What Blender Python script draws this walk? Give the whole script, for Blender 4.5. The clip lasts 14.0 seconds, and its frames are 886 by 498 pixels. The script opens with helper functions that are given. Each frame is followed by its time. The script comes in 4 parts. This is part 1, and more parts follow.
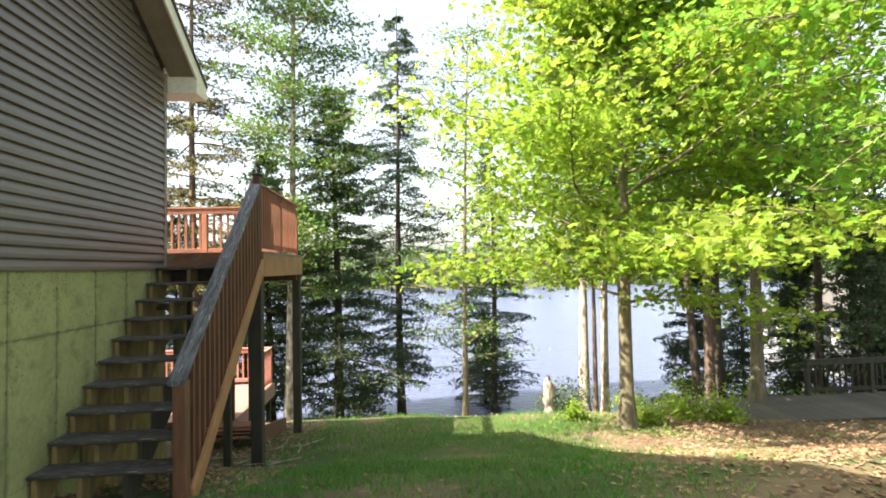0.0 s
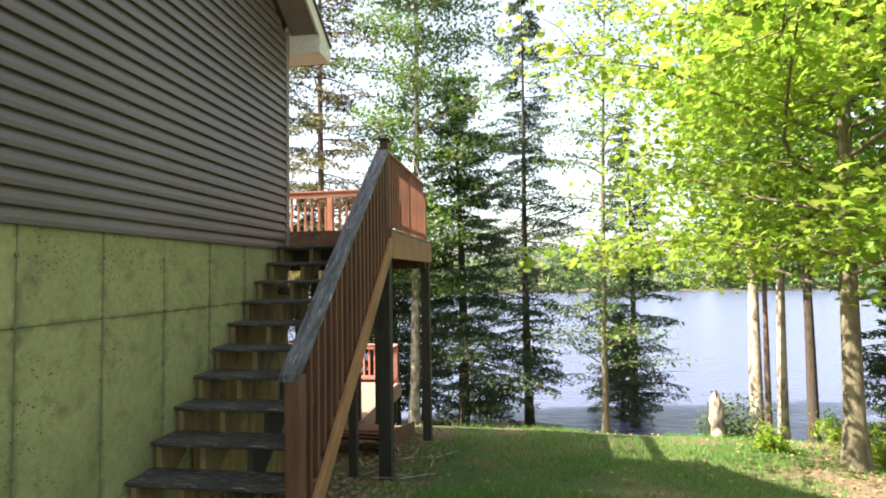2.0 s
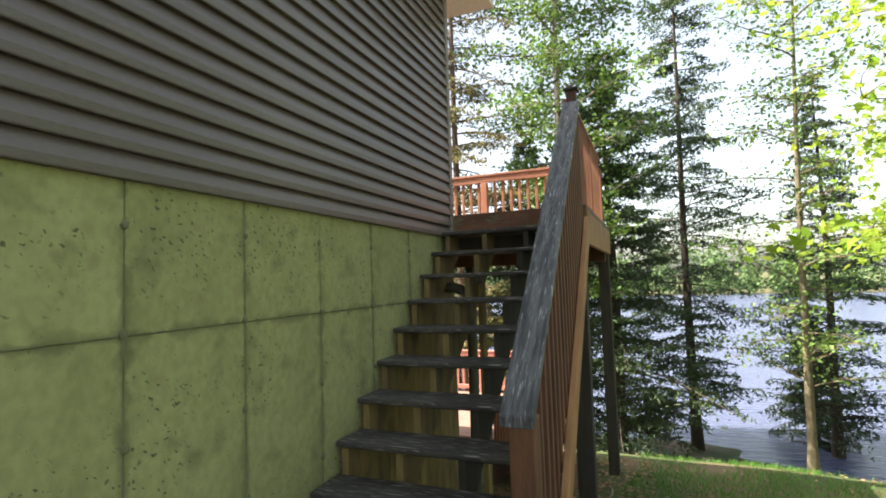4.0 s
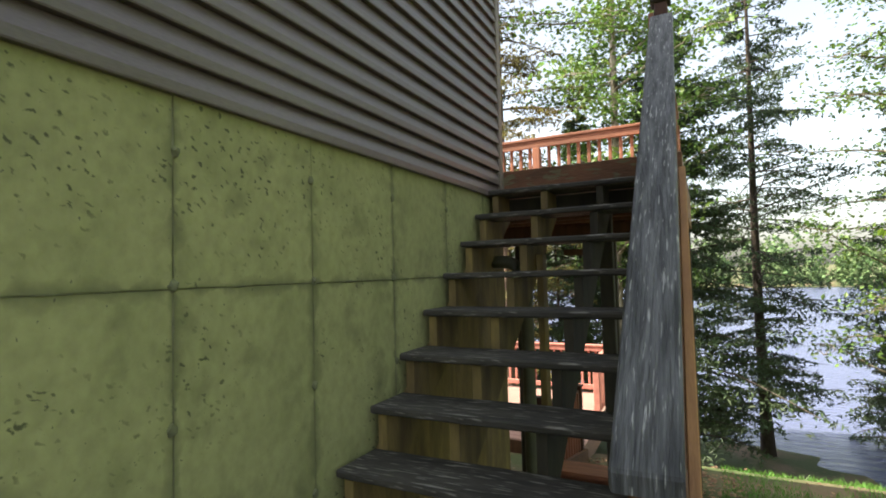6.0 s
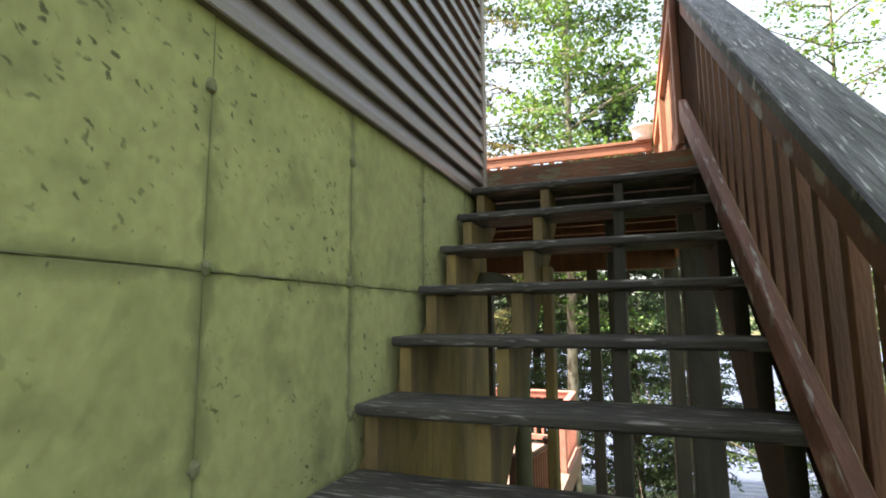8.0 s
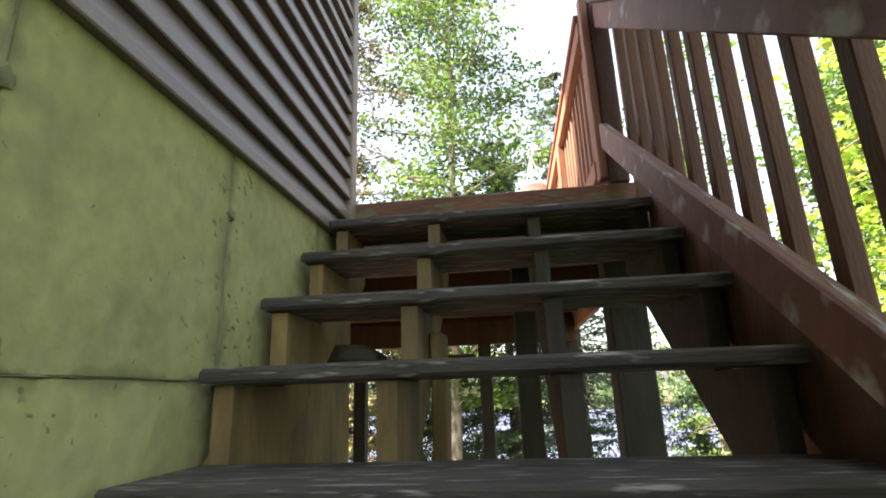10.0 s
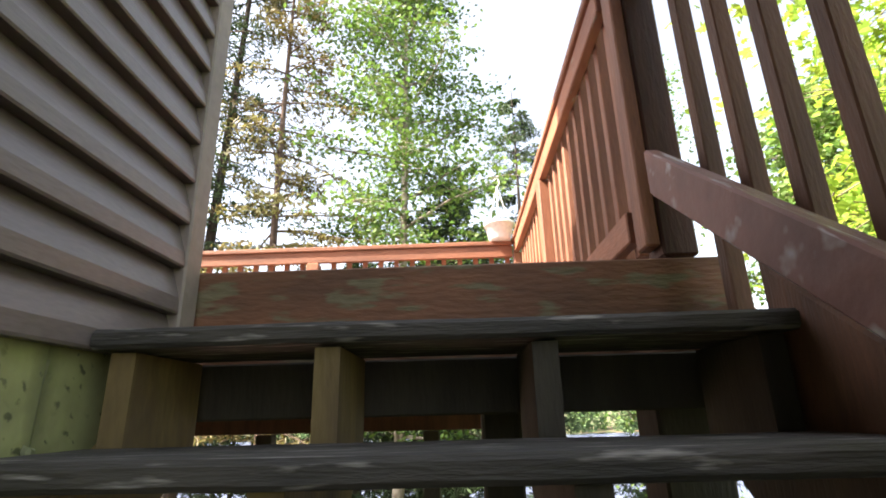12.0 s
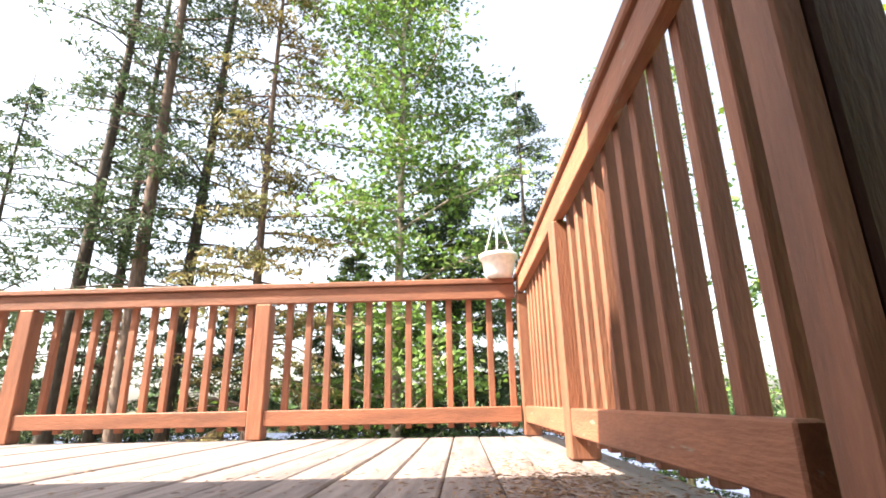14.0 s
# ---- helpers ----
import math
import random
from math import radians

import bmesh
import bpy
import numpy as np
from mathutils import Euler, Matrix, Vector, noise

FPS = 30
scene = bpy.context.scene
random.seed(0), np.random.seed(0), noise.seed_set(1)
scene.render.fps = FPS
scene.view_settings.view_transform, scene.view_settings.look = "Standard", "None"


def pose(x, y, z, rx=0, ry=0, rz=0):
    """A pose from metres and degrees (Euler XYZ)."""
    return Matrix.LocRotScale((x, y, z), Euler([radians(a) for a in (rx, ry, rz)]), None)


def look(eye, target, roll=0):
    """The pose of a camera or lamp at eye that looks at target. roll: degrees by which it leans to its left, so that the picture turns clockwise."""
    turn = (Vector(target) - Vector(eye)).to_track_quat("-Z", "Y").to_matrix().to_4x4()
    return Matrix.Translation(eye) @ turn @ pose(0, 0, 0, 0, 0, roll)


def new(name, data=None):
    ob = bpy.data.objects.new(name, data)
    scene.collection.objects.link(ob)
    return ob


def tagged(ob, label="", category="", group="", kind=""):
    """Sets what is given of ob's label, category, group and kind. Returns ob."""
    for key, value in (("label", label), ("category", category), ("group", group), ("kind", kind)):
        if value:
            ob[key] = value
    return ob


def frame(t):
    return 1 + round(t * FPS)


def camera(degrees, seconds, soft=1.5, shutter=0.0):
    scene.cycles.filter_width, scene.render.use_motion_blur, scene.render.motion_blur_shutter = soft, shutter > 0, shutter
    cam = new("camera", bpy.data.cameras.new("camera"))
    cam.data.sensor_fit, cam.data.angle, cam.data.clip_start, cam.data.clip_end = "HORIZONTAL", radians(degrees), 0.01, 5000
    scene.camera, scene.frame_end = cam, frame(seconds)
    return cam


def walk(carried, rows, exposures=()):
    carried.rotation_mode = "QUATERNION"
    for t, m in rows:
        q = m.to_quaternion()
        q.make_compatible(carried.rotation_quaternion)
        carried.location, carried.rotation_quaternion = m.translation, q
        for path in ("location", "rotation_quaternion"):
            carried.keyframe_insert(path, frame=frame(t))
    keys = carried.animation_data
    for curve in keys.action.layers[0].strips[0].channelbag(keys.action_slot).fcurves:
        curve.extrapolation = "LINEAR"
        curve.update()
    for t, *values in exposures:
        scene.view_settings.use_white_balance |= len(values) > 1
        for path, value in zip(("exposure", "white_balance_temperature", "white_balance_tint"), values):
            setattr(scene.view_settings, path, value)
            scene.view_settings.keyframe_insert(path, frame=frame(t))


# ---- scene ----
cam = camera(82.0, 14.0, soft=1.8)
PATH = [
    (0, (3.009, -4.361, 1.781), (3.173, -2.369, 1.851), -1.2),
    (0.5, (2.93, -3.959, 1.655), (3.011, -1.963, 1.745), -1.2),
    (1, (2.886, -3.586, 1.598), (2.85, -1.588, 1.69), -1.7),
    (1.5, (2.778, -3.343, 1.534), (2.61, -1.353, 1.636), -1.2),
    (2, (2.606, -3.073, 1.522), (2.315, -1.096, 1.617), -1.0),
    (2.5, (2.378, -2.704, 1.463), (1.93, -0.758, 1.564), -0.9),
    (3, (2.038, -2.425, 1.397), (1.497, -0.504, 1.514), -1.3),
    (3.5, (1.891, -2.218, 1.412), (1.227, -0.335, 1.531), -2.2),
    (4, (1.682, -1.97, 1.43), (0.934, -0.119, 1.552), -1.9),
    (6.5, (1.193, -0.885, 1.263), (0.282, 0.894, 1.353), -1.6),
    (7, (1.041, -0.667, 1.245), (0.142, 1.116, 1.356), -1.5),
    (7.5, (0.912, -0.496, 1.244), (0.09, 1.321, 1.402), -0.3),
    (8, (0.796, -0.393, 1.181), (0.1, 1.465, 1.438), -0.5),
    (10.5, (0.635, 0.719, 1.286), (0.464, 2.634, 1.835), -2.0),
    (11, (0.632, 0.969, 1.488), (0.509, 2.889, 2.032), -2.0),
    (11.5, (0.626, 1.141, 1.647), (0.549, 3.064, 2.19), -2.0),
    (12, (0.606, 1.332, 1.706), (0.558, 3.237, 2.317), -1.5),
    (12.5, (0.646, 1.529, 1.861), (0.580, 3.433, 2.469), -1.1),
    (13, (0.648, 1.652, 1.988), (0.605, 3.574, 2.541), -0.6),
    (13.5, (0.675, 1.712, 2.185), (0.625, 3.651, 2.668), -2.0),
    (14, (0.708, 2.012, 2.218), (0.647, 3.924, 2.797), -1.1),
]
walk(cam, [(t, look(eye, target, roll)) for t, eye, target, roll in PATH],
     exposures=[(0, 2.12, 6980, 7), (4, 1.97, 6980, 7), (6.5, 1.9, 6980, 8), (7, 2.02, 6980, 8), (7.5, 2.15, 6980, 8), (8, 2.57, 6980, 8), (10, 2.65, 6980, 12),
                (11.5, 2.6, 6980, 12), (13, 2.15, 6980, 11), (14, 2.4, 6900, 10)])

# ---- light ----
world = bpy.data.worlds.new("sky")
scene.world = world
world.use_nodes = True
wn = world.node_tree.nodes
sky = wn.new("ShaderNodeTexSky")
sky.sky_type, sky.sun_disc = "NISHITA", False
SUN_WAY = Vector((0.85, 0.27, -1.0)).normalized()
sky.sun_elevation = math.asin(-SUN_WAY.z)
sky.sun_rotation = math.atan2(-SUN_WAY.x, -SUN_WAY.y)
sky.air_density, sky.dust_density, sky.ozone_density = 1.0, 3.0, 1.0
wn["Background"].inputs["Strength"].default_value = 0.125
haze = wn.new("ShaderNodeHueSaturation")
haze.inputs["Saturation"].default_value, haze.inputs["Value"].default_value = 0.62, 0.95
world.node_tree.links.new(sky.outputs[0], haze.inputs["Color"])
world.node_tree.links.new(haze.outputs[0], wn["Background"].inputs["Color"])
sun = new("sun", bpy.data.lights.new("sun", "SUN"))
sun.data.energy, sun.data.angle, sun.data.color = 5.0, radians(0.5), (1.0, 0.93, 0.82)
sun.rotation_mode = "QUATERNION"
sun.rotation_quaternion = SUN_WAY.to_track_quat("-Z", "Y")
sun.location = (-8, -4, 14)


# ---- materials ----
def material(name, base, dark, scale=6.0, stretch=(1, 1, 1), rough=0.7, bump=0.25, grain=40.0, island=0.0, obj=0.0,
             hue=None, spots=None, through_light=0.0, metal=0.0, contrast=(0.35, 0.68)):
    """A surface with variation at two scales: broad stains between base and dark, fine grain in tone and relief."""
    m = bpy.data.materials.new(name)
    m.use_nodes = True
    nt = m.node_tree
    n, l = nt.nodes, nt.links
    bsdf = n["Principled BSDF"]
    bsdf.inputs["Roughness"].default_value, bsdf.inputs["Metallic"].default_value = rough, metal
    co = n.new("ShaderNodeTexCoord")
    mp = n.new("ShaderNodeMapping")
    mp.inputs["Scale"].default_value = stretch
    l.new(co.outputs["Object"], mp.inputs["Vector"])
    big = n.new("ShaderNodeTexNoise")
    big.inputs["Scale"].default_value, big.inputs["Detail"].default_value = scale, 6
    fine = n.new("ShaderNodeTexNoise")
    fine.inputs["Scale"].default_value, fine.inputs["Detail"].default_value = grain, 8
    l.new(mp.outputs[0], big.inputs["Vector"])
    l.new(mp.outputs[0], fine.inputs["Vector"])
    ramp = n.new("ShaderNodeMapRange")
    ramp.inputs["From Min"].default_value, ramp.inputs["From Max"].default_value = contrast
    l.new(big.outputs["Fac"], ramp.inputs["Value"])
    mix = n.new("ShaderNodeMix")
    mix.data_type = "RGBA"
    mix.inputs["A"].default_value, mix.inputs["B"].default_value = (*base, 1), (*dark, 1)
    l.new(ramp.outputs[0], mix.inputs["Factor"])
    colour = mix.outputs["Result"]
    if spots:
        sp, amount, size, soft_edge = spots if len(spots) == 4 else (*spots, 0.05)
        vo = n.new("ShaderNodeTexNoise")
        vo.inputs["Scale"].default_value, vo.inputs["Detail"].default_value = size, 3
        l.new(mp.outputs[0], vo.inputs["Vector"])
        st = n.new("ShaderNodeMapRange")
        st.inputs["From Min"].default_value, st.inputs["From Max"].default_value = amount, amount + soft_edge
        l.new(vo.outputs["Fac"], st.inputs["Value"])
        mx = n.new("ShaderNodeMix")
        mx.data_type = "RGBA"
        mx.inputs["B"].default_value = (*sp, 1)
        l.new(st.outputs[0], mx.inputs["Factor"])
        l.new(colour, mx.inputs["A"])
        colour = mx.outputs["Result"]
    hsv = n.new("ShaderNodeHueSaturation")
    val = n.new("ShaderNodeMapRange")
    val.inputs["To Min"].default_value, val.inputs["To Max"].default_value = 0.72, 1.28
    l.new(fine.outputs["Fac"], val.inputs["Value"])
    value = val.outputs[0]
    if island or obj:
        src = n.new("ShaderNodeNewGeometry").outputs["Random Per Island"] if island else n.new("ShaderNodeObjectInfo").outputs["Random"]
        k = island or obj
        rnd = n.new("ShaderNodeMapRange")
        rnd.inputs["To Min"].default_value, rnd.inputs["To Max"].default_value = 1 - k, 1 + k
        l.new(src, rnd.inputs["Value"])
        mul = n.new("ShaderNodeMath")
        mul.operation = "MULTIPLY"
        l.new(value, mul.inputs[0])
        l.new(rnd.outputs[0], mul.inputs[1])
        value = mul.outputs[0]
        if hue:
            hr = n.new("ShaderNodeMapRange")
            hr.inputs["To Min"].default_value, hr.inputs["To Max"].default_value = 0.5 - hue, 0.5 + hue
            l.new(src, hr.inputs["Value"])
            l.new(hr.outputs[0], hsv.inputs["Hue"])
    l.new(value, hsv.inputs["Value"])
    l.new(colour, hsv.inputs["Color"])
    l.new(hsv.outputs[0], bsdf.inputs["Base Color"])
    if bump:
        b = n.new("ShaderNodeBump")
        b.inputs["Strength"].default_value, b.inputs["Distance"].default_value = bump, 0.01
        l.new(fine.outputs["Fac"], b.inputs["Height"])
        l.new(b.outputs[0], bsdf.inputs["Normal"])
    if through_light:
        tr = n.new("ShaderNodeBsdfTranslucent")
        l.new(hsv.outputs[0], tr.inputs["Color"])
        ms = n.new("ShaderNodeMixShader")
        ms.inputs[0].default_value = through_light
        l.new(bsdf.outputs[0], ms.inputs[1])
        l.new(tr.outputs[0], ms.inputs[2])
        l.new(ms.outputs[0], n["Material Output"].inputs["Surface"])
    return m


concrete = material("concrete", (0.36, 0.36, 0.155), (0.215, 0.225, 0.088), 2.2, (1, 1, 0.8), rough=0.85, bump=0.45, grain=30,
                    spots=((0.13, 0.13, 0.075), 0.70, 60), obj=0.07, contrast=(0.40, 0.72))
seam_grout = material("seam_grout", (0.22, 0.225, 0.115), (0.11, 0.112, 0.06), 20, rough=0.95, bump=0.6)
siding_vinyl = material("siding_vinyl", (0.165, 0.132, 0.122), (0.128, 0.102, 0.095), 0.8, (3, 0.6, 3), rough=0.36, bump=0.06, grain=60, obj=0.04)
trim_taupe = material("trim_taupe", (0.24, 0.195, 0.165), (0.19, 0.155, 0.13), 3, rough=0.5, bump=0.05)
cream = material("cream_aluminium", (0.74, 0.68, 0.56), (0.66, 0.60, 0.50), 2, rough=0.45, bump=0.04)
shingle = material("roof_shingle", (0.09, 0.08, 0.075), (0.06, 0.055, 0.05), 5, rough=0.95, bump=0.5, island=0.2)
stain_red = material("stained_wood", (0.31, 0.118, 0.062), (0.20, 0.074, 0.04), 3, (6, 6, 1), rough=0.6, bump=0.3, grain=26, obj=0.16)
stain_red_y = material("stained_wood_lengthwise", (0.31, 0.118, 0.062), (0.20, 0.074, 0.04), 3, (6, 1, 6), rough=0.6, bump=0.3, grain=26, obj=0.12,
                       spots=((0.27, 0.20, 0.15), 0.66, 9))
stain_red_x = material("stained_wood_crosswise", (0.30, 0.112, 0.058), (0.185, 0.068, 0.036), 3, (1, 6, 6), rough=0.6, bump=0.3, grain=26, obj=0.12)
old_fascia = material("old_fascia", (0.20, 0.085, 0.04), (0.11, 0.052, 0.026), 3, (1, 5, 4), rough=0.7, bump=0.5, grain=22,
                      spots=((0.15, 0.125, 0.065), 0.54, 8, 0.08))
# boardwalk grey, darkened to stand for the dappled shade on it
grey_plank = material("grey_plank", (0.15, 0.125, 0.105), (0.09, 0.075, 0.065), 3, (8, 1, 6), rough=0.8, bump=0.4, grain=18, obj=0.2)
# dark enough for the stair-head post's shaded front; the lower step posts share it
dark_newel = material("dark_newel", (0.085, 0.03, 0.017), (0.05, 0.018, 0.011), 3, (6, 6, 1), rough=0.65, bump=0.3, grain=26)
stain_brown = material("stained_brown_wood", (0.16, 0.068, 0.032), (0.09, 0.04, 0.02), 3, (6, 6, 1), rough=0.65, bump=0.3, grain=26, obj=0.18)
# tan brightened so that the outer brace looks lit
stringer_tan = material("tan_board", (0.38, 0.19, 0.075), (0.25, 0.12, 0.048), 3, (6, 1, 1), rough=0.65, bump=0.3, grain=24)
# dark_post is deepened to carry the shade under the stairs and deck
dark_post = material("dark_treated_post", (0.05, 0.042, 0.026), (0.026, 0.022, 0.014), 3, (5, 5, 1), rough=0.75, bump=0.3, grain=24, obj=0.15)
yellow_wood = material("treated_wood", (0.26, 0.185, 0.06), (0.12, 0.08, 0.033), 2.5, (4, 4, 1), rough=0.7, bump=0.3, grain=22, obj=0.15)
tread_wood = material("weathered_tread", (0.075, 0.066, 0.053), (0.032, 0.029, 0.024), 4, (1, 8, 8), rough=0.75, bump=0.6, grain=20, obj=0.15,
                      spots=((0.26, 0.24, 0.21), 0.56, 9, 0.10))
grey_cap = material("weathered_cap", (0.15, 0.15, 0.155), (0.05, 0.05, 0.054), 5, (9, 0.8, 0.8), rough=0.6, bump=1.0, grain=14,
                    spots=((0.42, 0.415, 0.40), 0.60, 15, 0.09), contrast=(0.38, 0.62))
lower_rail_wood = material("worn_rail", (0.235, 0.10, 0.075), (0.17, 0.07, 0.05), 4, (8, 1, 1), rough=0.55, bump=0.4, grain=18,
                           spots=((0.42, 0.36, 0.34), 0.58, 10, 0.10))
deck_wood = material("deck_board", (0.26, 0.21, 0.195), (0.13, 0.105, 0.10), 3, (10, 1, 6), rough=0.75, bump=0.5, grain=18, obj=0.16,
                     spots=((0.13, 0.085, 0.06), 0.70, 8))
pink_deck = material("pink_deck_board", (0.30, 0.18, 0.15), (0.22, 0.13, 0.105), 3, (1, 8, 6), rough=0.7, bump=0.3, grain=18, obj=0.1)
stain_pink = material("faded_red_stain", (0.46, 0.19, 0.15), (0.36, 0.14, 0.11), 3, (4, 4, 4), rough=0.6, bump=0.2, grain=22, obj=0.12)
bark_dark = material("dark_bark", (0.075, 0.055, 0.042), (0.035, 0.027, 0.022), 6, (4, 4, 0.8), rough=0.95, bump=0.9, grain=18)
bark_red = material("pine_bark", (0.16, 0.105, 0.08), (0.08, 0.055, 0.045), 6, (4, 4, 0.8), rough=0.95, bump=0.9, grain=16)
bark_pale = material("pale_bark", (0.42, 0.36, 0.30), (0.14, 0.11, 0.085), 3.5, (2, 2, 0.9), rough=0.9, bump=1.0, grain=14, contrast=(0.42, 0.62))
bark_maple = material("maple_bark", (0.20, 0.165, 0.11), (0.09, 0.078, 0.05), 5, (3, 3, 0.8), rough=0.95, bump=0.8, grain=16)
leaf_maple = material("maple_leaf", (0.32, 0.43, 0.06), (0.24, 0.36, 0.045), 0.7, rough=0.5, bump=0, island=0.3, hue=0.018, through_light=0.68)
leaf_green = material("green_maple_leaf", (0.22, 0.39, 0.05), (0.15, 0.30, 0.04), 0.7, rough=0.45, bump=0, island=0.3, hue=0.02, through_light=0.62)
leaf_birch = material("birch_leaf", (0.15, 0.24, 0.05), (0.10, 0.175, 0.04), 0.7, rough=0.5, bump=0, island=0.32, hue=0.02, through_light=0.4)
needle = material("hemlock_needle", (0.075, 0.112, 0.047), (0.04, 0.066, 0.03), 0.6, rough=0.6, bump=0, island=0.4, hue=0.02, through_light=0.35)
needle_brown = material("spruce_needle", (0.26, 0.20, 0.075), (0.13, 0.13, 0.05), 0.5, rough=0.6, bump=0, island=0.35, hue=0.03, through_light=0.3)
shore_leaf = material("far_leaf", (0.13, 0.20, 0.075), (0.085, 0.145, 0.055), 0.05, rough=0.8, bump=0, island=0.35, hue=0.02, through_light=0.3)
grass_blade = material("grass_blade", (0.125, 0.275, 0.04), (0.08, 0.20, 0.03), 0.8, rough=0.55, bump=0, island=0.35, hue=0.02, through_light=0.35)
litter = material("dry_leaf", (0.30, 0.18, 0.11), (0.17, 0.095, 0.055), 1.0, rough=0.85, bump=0, island=0.4, hue=0.012)
soil = material("soil", (0.055, 0.075, 0.020), (0.15, 0.105, 0.065), 0.55, rough=0.95, bump=0.7, grain=22, contrast=(0.48, 0.62),
                spots=((0.22, 0.155, 0.10), 0.66, 6))
pipe_olive = material("olive_pipe", (0.10, 0.10, 0.055), (0.065, 0.065, 0.038), 5, rough=0.55, bump=0.1)
white_pot = material("white_plastic", (0.78, 0.77, 0.74), (0.70, 0.69, 0.66), 4, rough=0.4, bump=0.02)
grey_house = material("grey_clapboard", (0.30, 0.30, 0.31), (0.22, 0.22, 0.23), 1, (1, 1, 8), rough=0.7)
window_glass = material("window_glass", (0.03, 0.035, 0.04), (0.02, 0.022, 0.025), 1, rough=0.08, bump=0)
stone = material("shore_stone", (0.30, 0.28, 0.26), (0.17, 0.16, 0.15), 3, rough=0.9, bump=0.6)



JOINT_Y, PANEL, JOINT_Z = 0.390, 0.567, 1.272


def pockmarks(m):
    """Slanting bug holes in cast concrete, gathered in patches, and soft dark mould."""
    nt = m.node_tree
    n, l = nt.nodes, nt.links
    hsv = next(k for k in n if k.type == "HUE_SAT")
    old = hsv.inputs["Color"].links[0].from_socket
    geo = n.new("ShaderNodeNewGeometry")
    mp = n.new("ShaderNodeMapping")
    turn = n.new("ShaderNodeMapping")
    turn.inputs["Rotation"].default_value = (radians(38), 0, 0)
    mp.inputs["Scale"].default_value = (1.0, 0.62, 1.35)
    wob = n.new("ShaderNodeTexNoise")
    wob.inputs["Scale"].default_value, wob.inputs["Detail"].default_value = 30, 4
    l.new(geo.outputs["Position"], wob.inputs["Vector"])
    add = n.new("ShaderNodeMix")
    add.data_type = "VECTOR"
    add.inputs[0].default_value = 0.045
    l.new(geo.outputs["Position"], add.inputs[4])
    l.new(wob.outputs["Color"], add.inputs[5])
    l.new(add.outputs[1], turn.inputs["Vector"])
    l.new(turn.outputs[0], mp.inputs["Vector"])
    vo = n.new("ShaderNodeTexVoronoi")
    vo.inputs["Scale"].default_value = 40
    l.new(mp.outputs[0], vo.inputs["Vector"])
    hole = n.new("ShaderNodeMapRange")
    hole.inputs["From Min"].default_value, hole.inputs["From Max"].default_value = 0.29, 0.15
    l.new(vo.outputs["Distance"], hole.inputs["Value"])
    patch = n.new("ShaderNodeTexNoise")
    patch.inputs["Scale"].default_value, patch.inputs["Detail"].default_value = 2.1, 4
    l.new(geo.outputs["Position"], patch.inputs["Vector"])
    gate = n.new("ShaderNodeMapRange")
    gate.inputs["From Min"].default_value, gate.inputs["From Max"].default_value = 0.45, 0.56
    l.new(patch.outputs["Fac"], gate.inputs["Value"])
    sep = n.new("ShaderNodeSeparateColor")
    l.new(vo.outputs["Color"], sep.inputs[0])
    pick = n.new("ShaderNodeMapRange")
    pick.inputs["From Min"].default_value, pick.inputs["From Max"].default_value = 0.30, 0.45
    l.new(sep.outputs[0], pick.inputs["Value"])
    a, b = n.new("ShaderNodeMath"), n.new("ShaderNodeMath")
    a.operation = b.operation = "MULTIPLY"
    l.new(hole.outputs[0], a.inputs[0])
    l.new(gate.outputs[0], a.inputs[1])
    l.new(a.outputs[0], b.inputs[0])
    l.new(pick.outputs[0], b.inputs[1])
    smudge = n.new("ShaderNodeTexNoise")
    smudge.inputs["Scale"].default_value, smudge.inputs["Detail"].default_value = 5.5, 7
    l.new(geo.outputs["Position"], smudge.inputs["Vector"])
    sm = n.new("ShaderNodeMapRange")
    sm.inputs["From Min"].default_value, sm.inputs["From Max"].default_value, sm.inputs["To Max"].default_value = 0.56, 0.78, 0.75
    l.new(smudge.outputs["Fac"], sm.inputs["Value"])
    axes = n.new("ShaderNodeSeparateXYZ")
    l.new(geo.outputs["Position"], axes.inputs[0])
    rag = n.new("ShaderNodeTexNoise")
    rag.inputs["Scale"].default_value, rag.inputs["Detail"].default_value = 9, 6
    l.new(geo.outputs["Position"], rag.inputs["Vector"])
    reach = n.new("ShaderNodeMapRange")
    reach.inputs["From Min"].default_value, reach.inputs["From Max"].default_value = 0.38, 0.75
    reach.inputs["To Min"].default_value, reach.inputs["To Max"].default_value = 0.004, 0.075
    l.new(rag.outputs["Fac"], reach.inputs["Value"])
    bands = []
    for out, at, span in (("Y", JOINT_Y, PANEL / 2), ("Z", JOINT_Z, 2.0)):
        off = n.new("ShaderNodeMath")
        off.operation = "SUBTRACT"
        off.inputs[1].default_value = at
        l.new(axes.outputs[out], off.inputs[0])
        near = n.new("ShaderNodeMath")
        near.operation = "PINGPONG"
        near.inputs[1].default_value = span
        l.new(off.outputs[0], near.inputs[0])
        band = n.new("ShaderNodeMapRange")
        band.inputs["From Max"].default_value = 0.0
        band.inputs["To Max"].default_value = 0.7
        l.new(reach.outputs[0], band.inputs["From Min"])
        l.new(near.outputs[0], band.inputs["Value"])
        bands.append((band.outputs[0], (0.12, 0.125, 0.055)))
    for fac, tone in (*bands, (sm.outputs[0], (0.13, 0.135, 0.06)), (b.outputs[0], (0.10, 0.105, 0.047))):
        mx = n.new("ShaderNodeMix")
        mx.data_type = "RGBA"
        mx.inputs["B"].default_value = (*tone, 1)
        l.new(fac, mx.inputs["Factor"])
        l.new(old, mx.inputs["A"])
        old = mx.outputs["Result"]
    l.new(old, hsv.inputs["Color"])


pockmarks(concrete)


